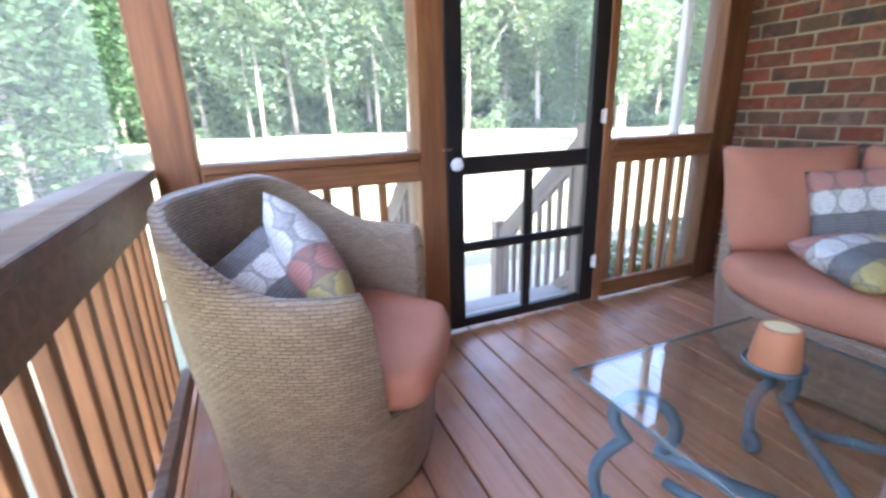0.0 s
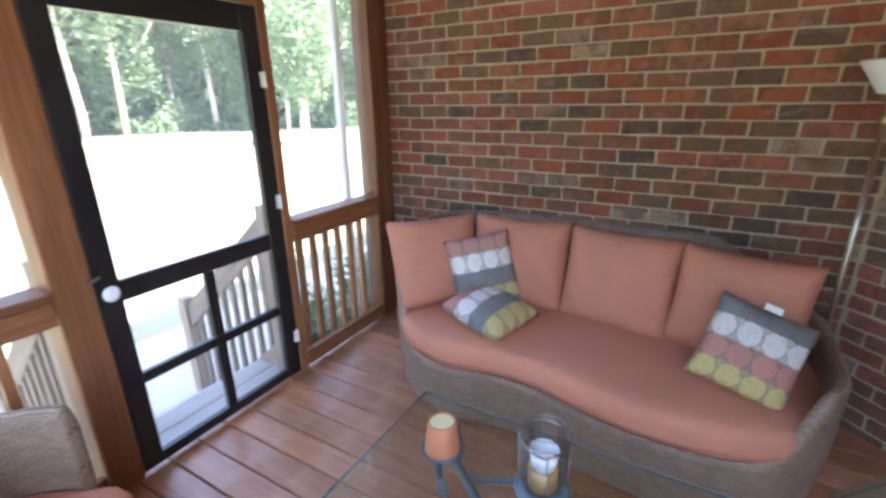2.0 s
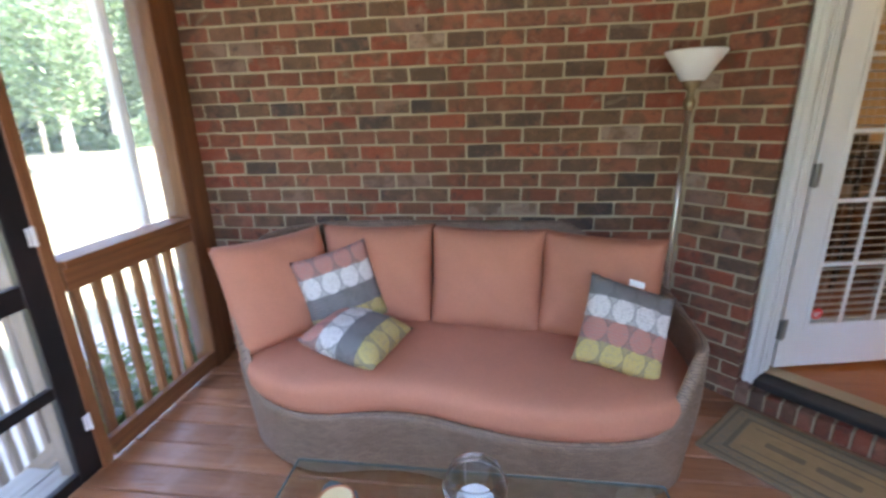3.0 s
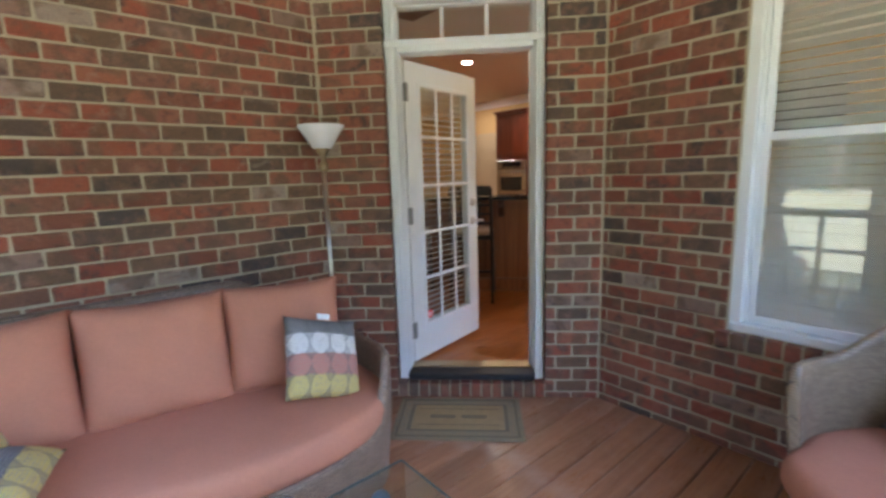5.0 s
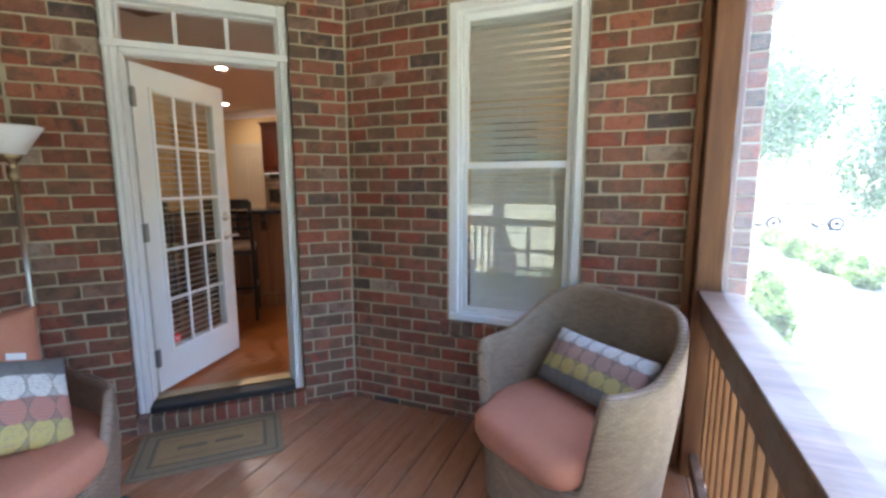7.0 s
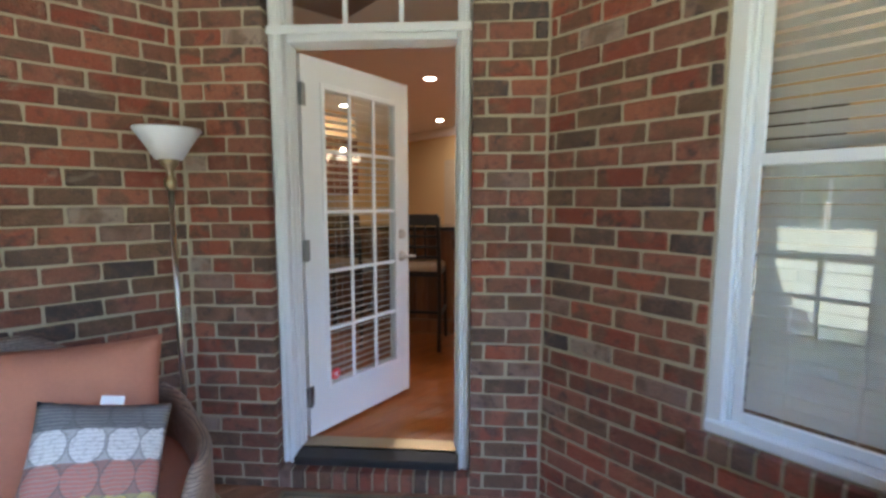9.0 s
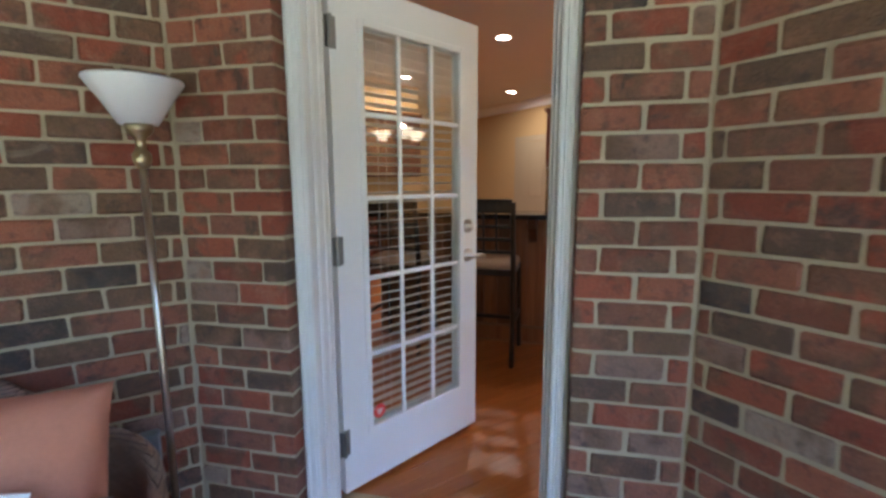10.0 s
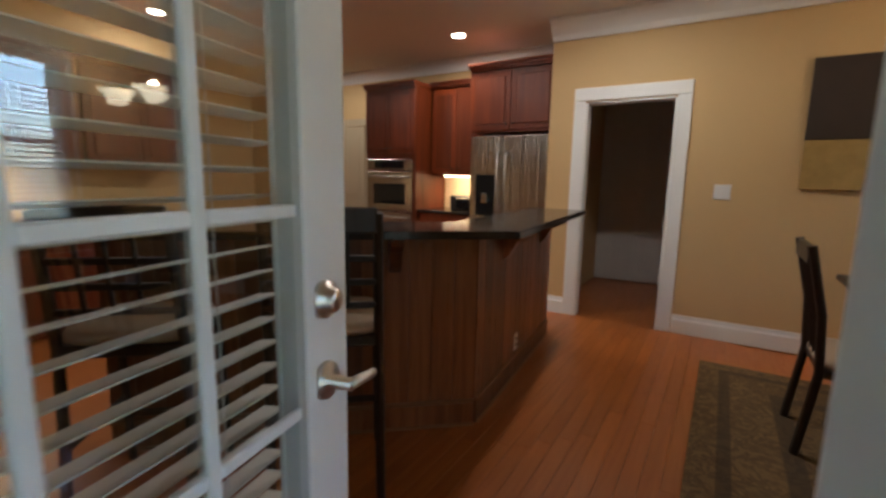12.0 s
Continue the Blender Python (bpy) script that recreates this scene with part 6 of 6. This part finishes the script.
def leaf_mesh(name, count, spread, size, seed, material, clumps=60, flat=0.6):
    """A crown of many small leaves gathered in clumps with gaps between them."""
    rng = np.random.default_rng(seed)
    d = rng.normal(size=(clumps, 3))
    d /= np.linalg.norm(d, axis=1)[:, None]
    r = rng.uniform(0.25, 1.0, clumps) ** 0.6
    cen = d * r[:, None] * np.array(spread)
    cen[:, 2] += spread[2] * 0.15 * rng.normal(size=clumps)
    k = rng.integers(0, clumps, count)
    c = cen[k] + rng.normal(size=(count, 3)) * np.array(spread) * 0.17
    a = rng.normal(size=(count, 3))
    a[:, 2] *= flat
    a /= np.linalg.norm(a, axis=1)[:, None]
    b = np.cross(a, rng.normal(size=(count, 3)))
    b /= np.linalg.norm(b, axis=1)[:, None]
    s = size * rng.uniform(0.6, 1.4, count)[:, None]
    vs = np.stack([c - a * s, c + b * s * 0.45, c + a * s, c - b * s * 0.45], 1).reshape(-1, 3)
    me = bpy.data.meshes.new(name)
    me.from_pydata(vs.tolist(), [], np.arange(count * 4).reshape(-1, 4).tolist())
    me.materials.append(material)
    return me


def trunk_mesh(h, r, seed):
    rng = random.Random(seed)
    bm = bmesh.new()
    pts = [(0.12 * math.sin(k * 0.9 + seed), 0.1 * math.cos(k * 0.7 + seed), h * k / 9) for k in range(10)]
    tube(pts, r, 9, bm, r * 0.3)
    for k in range(9):
        z = h * (0.35 + 0.6 * k / 9)
        a = rng.uniform(0, 6.28)
        L = h * 0.25 * (1.2 - k / 12)
        base = Vector((0.1 * math.sin(z), 0.1 * math.cos(z), z))
        tube([base, base + Vector((math.cos(a) * L * 0.5, math.sin(a) * L * 0.5, L * 0.35)), base + Vector((math.cos(a) * L, math.sin(a) * L, L * 0.9))], r * 0.32, 6, bm, r * 0.07)
    return mesh_of(bm, "trunk", BARK, True)


KINDS = []
for i, (h, r, spread, zc, mat_) in enumerate(((15, 0.22, (3.4, 3.4, 5.2), 10.2, LEAF), (18, 0.26, (3.9, 3.9, 6.2), 12.2, LEAF), (13, 0.18, (3.0, 3.0, 5.0), 8.0, LEAF_DARK), (16, 0.2, (3.2, 3.2, 6.8), 8.6, LEAF_DARK), (9, 0.13, (1.7, 1.7, 4.4), 4.7, LEAF_CONIFER))):
    KINDS.append((trunk_mesh(h, r, i), leaf_mesh("crown", 22000 if i == 4 else 8000, spread, 0.085 if i == 4 else 0.22, 10 + i, mat_, 90), zc))


def tree(x, y, k, s, rot, label="tall leafy tree at the edge of the wood", base=GZ - 0.05, group="wood edge trees"):
    t = thing("tree", label, "tree", pose(x, y, base, 0, 0, rot) @ Matrix.Scale(s, 4), group)
    tr, cr, zc = KINDS[k]
    o = new("trunk", tr)
    o.parent = t
    o = new("crown", cr)
    o.parent = t
    o.matrix_basis = pose(0, 0, zc)
    return t


rng = random.Random(5)
a = -82.0
while a < 34.0:
    d = 46 + rng.uniform(-4, 6) + (6 if a < -50 else 0)
    x, y = -d * math.sin(radians(a)), d * math.cos(radians(a))
    tree(x, y, rng.randrange(4), rng.uniform(0.8, 1.15), rng.uniform(0, 360))
    a += rng.uniform(3.6, 5.6)
for x, y, k, s in ((20.5, 21.0, 0, 0.62), (-7.5, 15.0, 2, 0.95), (-11.5, 18.0, 3, 0.9), (-5.2, 24.0, 3, 0.85), (-9.0, 28.0, 2, 1.0)):
    tree(x, y, k, s, 40 * k, "leafy tree standing on the lawn", GZ - 0.05, "lawn trees")
for x, y, k, s in ((-9.0, -38.0, 0, 0.8), (-13.0, -44.0, 1, 0.7), (-5.5, -46.0, 2, 0.75), (-17.5, -40.0, 0, 0.7), (-10.5, -52.0, 1, 0.8), (-2.0, -50.0, 3, 0.7), (-22.0, -45.0, 3, 0.8), (-8.3, -21.5, 2, 0.42), (-10.5, -19.5, 0, 0.5)):
    tree(x, y, k, s, 70 * k + 20, "leafy tree beyond the drive", GZ - 0.05, "drive trees")
POLE = mesh_of(tube([(0, 0, 0), (0.1, 0.0, 5), (0.0, 0.15, 10), (0.12, 0.1, 15)], 0.19, 9, None, 0.09), "trunk", BARK, True)
for i in range(9):
    b = -78 + i * 12.5 + rng.uniform(-1.8, 1.8)
    d = 43.5 + rng.uniform(-1.5, 1.5)
    t = thing("tree", "slender pale-barked tree at the edge of the wood", "tree", pose(-d * math.sin(radians(b)), d * math.cos(radians(b)), GZ - 0.05, rng.uniform(-2, 2), rng.uniform(-2, 2), rng.uniform(0, 360)) @ Matrix.Scale(rng.uniform(0.75, 1.1), 4), "pale trees")
    o = new("trunk", POLE)
    o.parent = t
    o = new("crown", KINDS[0][1])
    o.parent = t
    o.matrix_basis = pose(0, 0, 14.5)
for x, y, k, s in ((-14.0, 11.5, 2, 0.9), (-18.0, 15.5, 2, 0.95)):
    tree(x, y, k, s, 55 * k + 7 * x, "leafy tree beside the lawn", GZ - 0.05, "side trees")
# Those west of the view are added, unseen, to block the low western sky.
for x, y, k, s in ((-4.2, 12.2, 4, 0.95), (-4.8, 15.0, 4, 1.15), (-5.0, 18.5, 4, 1.3), (-7.0, 12.5, 4, 1.2), (-9.5, 9.5, 4, 1.1), (-11.0, 5.5, 3, 0.46), (-12.5, 2.5, 2, 0.5), (-11.5, -0.5, 3, 0.42), (-12.5, -3.5, 3, 0.48), (-12.0, -7.0, 2, 0.5), (-16.0, 0.5, 0, 0.5), (-16.5, -5.5, 1, 0.45)):
    tree(x, y, k, s, 31 * k + 13 * y, "porch side tree, the western ones unseen and blocking low sky", GZ - 0.05, "porch side trees")
# leaf litter under the wood
bm = bmesh.new()
inner, outer = [], []
for i in range(61):
    b = radians(-95 + 140 * i / 60)
    d = 47.5 + 0.8 * math.sin(i * 1.7) + 0.6 * math.sin(i * 0.6)
    inner.append(bm.verts.new((-d * math.sin(b), d * math.cos(b), GZ + 0.02)))
    outer.append(bm.verts.new((-240 * math.sin(b), 240 * math.cos(b), GZ + 0.02)))
for i in range(60):
    bm.faces.new((inner[i], inner[i + 1], outer[i + 1], outer[i]))
structure("wood_floor", bm, plain("leaf_litter", (0.045, 0.05, 0.025), 0.95, 0, 0.4, 0.5, 0.5), "dark leaf litter under the trees", "forest floor")
# the deep wood behind the edge trees
wood_rng = np.random.default_rng(3)
N = 36000
ang = np.radians(wood_rng.uniform(-88, 40, N))
dist = wood_rng.uniform(52, 64, N)
hgt = wood_rng.uniform(0.0, 1.0, N) ** 1.15 * 21.0
cx_, cy_ = -dist * np.sin(ang), dist * np.cos(ang)
keep = wood_rng.random(N) < 0.65 + 0.35 * np.sin(ang * 70) * np.sin(hgt * 0.9 + ang * 31)
c = np.stack([cx_, cy_, hgt + GZ], 1)[keep]
a_ = wood_rng.normal(size=c.shape)
a_ /= np.linalg.norm(a_, axis=1)[:, None]
b_ = np.cross(a_, wood_rng.normal(size=c.shape))
b_ /= np.linalg.norm(b_, axis=1)[:, None]
s_ = wood_rng.uniform(0.45, 1.05, len(c))[:, None]
vs = np.stack([c - a_ * s_, c + b_ * s_ * 0.5, c + a_ * s_, c - b_ * s_ * 0.5], 1).reshape(-1, 3)
me = bpy.data.meshes.new("far_woods")
me.from_pydata(vs.tolist(), [], np.arange(len(c) * 4).reshape(-1, 4).tolist())
me.materials.append(LEAF_DARK)
tagged(new("far_woods", me), "dense green foliage of the wood behind the lawn", "woods", "", "stuff")
# the solid depth of the wood, an uneven bank of foliage far behind
bm = bmesh.new()
rows = []
for i in range(141):
    b = radians(-100 + 150 * i / 140)
    col_ = []
    for j in range(9):
        d = 68 + 2.0 * math.sin(i * 1.3 + j * 2.1) + 1.5 * math.sin(i * 0.37 + j)
        top = 17.0 + 2.5 * math.sin(i * 0.9) + 1.8 * math.sin(i * 2.3 + 1)
        col_.append(bm.verts.new((-d * math.sin(b), d * math.cos(b), GZ + top * j / 8)))
    rows.append(col_)
for i in range(140):
    for j in range(8):
        bm.faces.new((rows[i][j], rows[i + 1][j], rows[i + 1][j + 1], rows[i][j + 1]))
structure("backdrop", bm, plain("deep_foliage", (0.085, 0.135, 0.075), 0.95, 0, 0.7, 0.8, 1.0), "hazy green depth of the wood", "woods")
# undergrowth at the wood's edge
N = 18000
ang = np.radians(wood_rng.uniform(-84, 36, N))
dist = wood_rng.uniform(47, 53, N) + 1.5 * np.sin(ang * 40)
hgt = wood_rng.uniform(0, 1, N) ** 1.7 * (1.9 + 1.0 * np.sin(ang * 55))
c = np.stack([-dist * np.sin(ang), dist * np.cos(ang), np.maximum(hgt, 0) + GZ], 1)
a_ = wood_rng.normal(size=c.shape)
a_ /= np.linalg.norm(a_, axis=1)[:, None]
b_ = np.cross(a_, wood_rng.normal(size=c.shape))
b_ /= np.linalg.norm(b_, axis=1)[:, None]
s_ = wood_rng.uniform(0.15, 0.4, len(c))[:, None]
vs = np.stack([c - a_ * s_, c + b_ * s_ * 0.5, c + a_ * s_, c - b_ * s_ * 0.5], 1).reshape(-1, 3)
me = bpy.data.meshes.new("undergrowth")
me.from_pydata(vs.tolist(), [], np.arange(len(c) * 4).reshape(-1, 4).tolist())
me.materials.append(LEAF_DARK)
tagged(new("undergrowth", me), "low green undergrowth along the wood edge", "undergrowth", "", "stuff")

SHRUB = leaf_mesh("foliage", 2600, (0.42, 0.42, 0.36), 0.045, 31, LEAF_SHRUB, 50)
SHRUB_TALL = leaf_mesh("foliage", 3200, (0.38, 0.38, 0.7), 0.05, 32, LEAF_SHRUB, 60)
stem = mesh_of(tube([(0, 0, 0), (0.02, 0.01, 0.3), (0.0, 0.03, 0.6)], 0.02, 6), "stem", BARK)


def shrub(x, y, s, mesh, zc, label, group):
    t = thing("shrub", label, "shrub", pose(x, y, GZ + 0.01, 0, 0, (x * 131 + y * 57) % 360) @ Matrix.Scale(s, 4), group)
    o = new("stem", stem)
    o.parent = t
    o = new("foliage", mesh)
    o.parent = t
    o.matrix_basis = pose(0, 0, zc)


for i in range(10):
    shrub(-4.75 + 0.12 * math.sin(i * 2.1), -19.6 + i * 0.86, 0.9 + 0.08 * math.sin(i * 3.7), SHRUB, 0.34, "rounded clipped shrub in a row along the drive", "drive hedge shrubs")
for x, y, s in ((-1.25, -5.0, 0.62), (-1.55, -6.0, 0.7), (-1.85, -7.2, 0.75), (-2.1, -8.6, 0.75)):
    shrub(x, y, s, SHRUB_TALL, 0.55, "upright leafy shrub beside the house", "house shrubs")
for x, y, s in ((3.0, 2.95, 0.7), (3.7, 3.0, 0.8), (4.5, 2.9, 0.85), (5.4, 3.0, 0.95), (6.4, 3.1, 1.0)):
    shrub(x, y, s, SHRUB_TALL, 0.5, "leafy shrub in the mulch bed", "bed shrubs")


def car(m):
    c = thing("car", "silver car parked on the drive", "car", m)
    prof = [(-2.1, 0.35), (-2.15, 0.7), (-1.95, 0.95), (-1.2, 1.0), (-0.55, 1.42), (0.75, 1.45), (1.5, 1.02), (2.05, 0.95), (2.12, 0.55), (2.05, 0.32)]
    bm = bmesh.new()
    ends = [[bm.verts.new((x * 1.0, s * (0.86 if z < 1.05 else 0.68), z)) for x, z in prof] for s in (-1, 1)]
    k = len(prof)
    for i in range(k):
        bm.faces.new((ends[0][i], ends[0][(i + 1) % k], ends[1][(i + 1) % k], ends[1][i]))
    bm.faces.new(ends[0])
    bm.faces.new(ends[1])
    bmesh.ops.bevel(bm, geom=list(bm.edges), offset=0.05, segments=2, affect="EDGES")
    part("body", bm, CARPAINT, c, "", None, True)
    for s in (-1, 1):
        part("side_window", box((-0.75, s * 0.76 - 0.02, 1.04), (0.95, s * 0.76 + 0.02, 1.34), 0.03), BLACKGLASS, c)
        for x in (-1.3, 1.32):
            w = part("wheel", revolve([(0.2, -0.1), (0.33, -0.1), (0.34, -0.06), (0.34, 0.06), (0.33, 0.1), (0.2, 0.1)], 24, None, Matrix.Rotation(radians(90), 4, "X")), TYRE, c, "", pose(x, s * 0.82, 0.34))
            part("rim", revolve([(0.0, -0.09), (0.2, -0.105), (0.2, 0.105), (0.0, 0.09)], 20, None, Matrix.Rotation(radians(90), 4, "X")), STEEL, w)
    return c


car(pose(-7.6, -27.0, GZ + 0.03, 0, 0, 8))
lay_bricks()
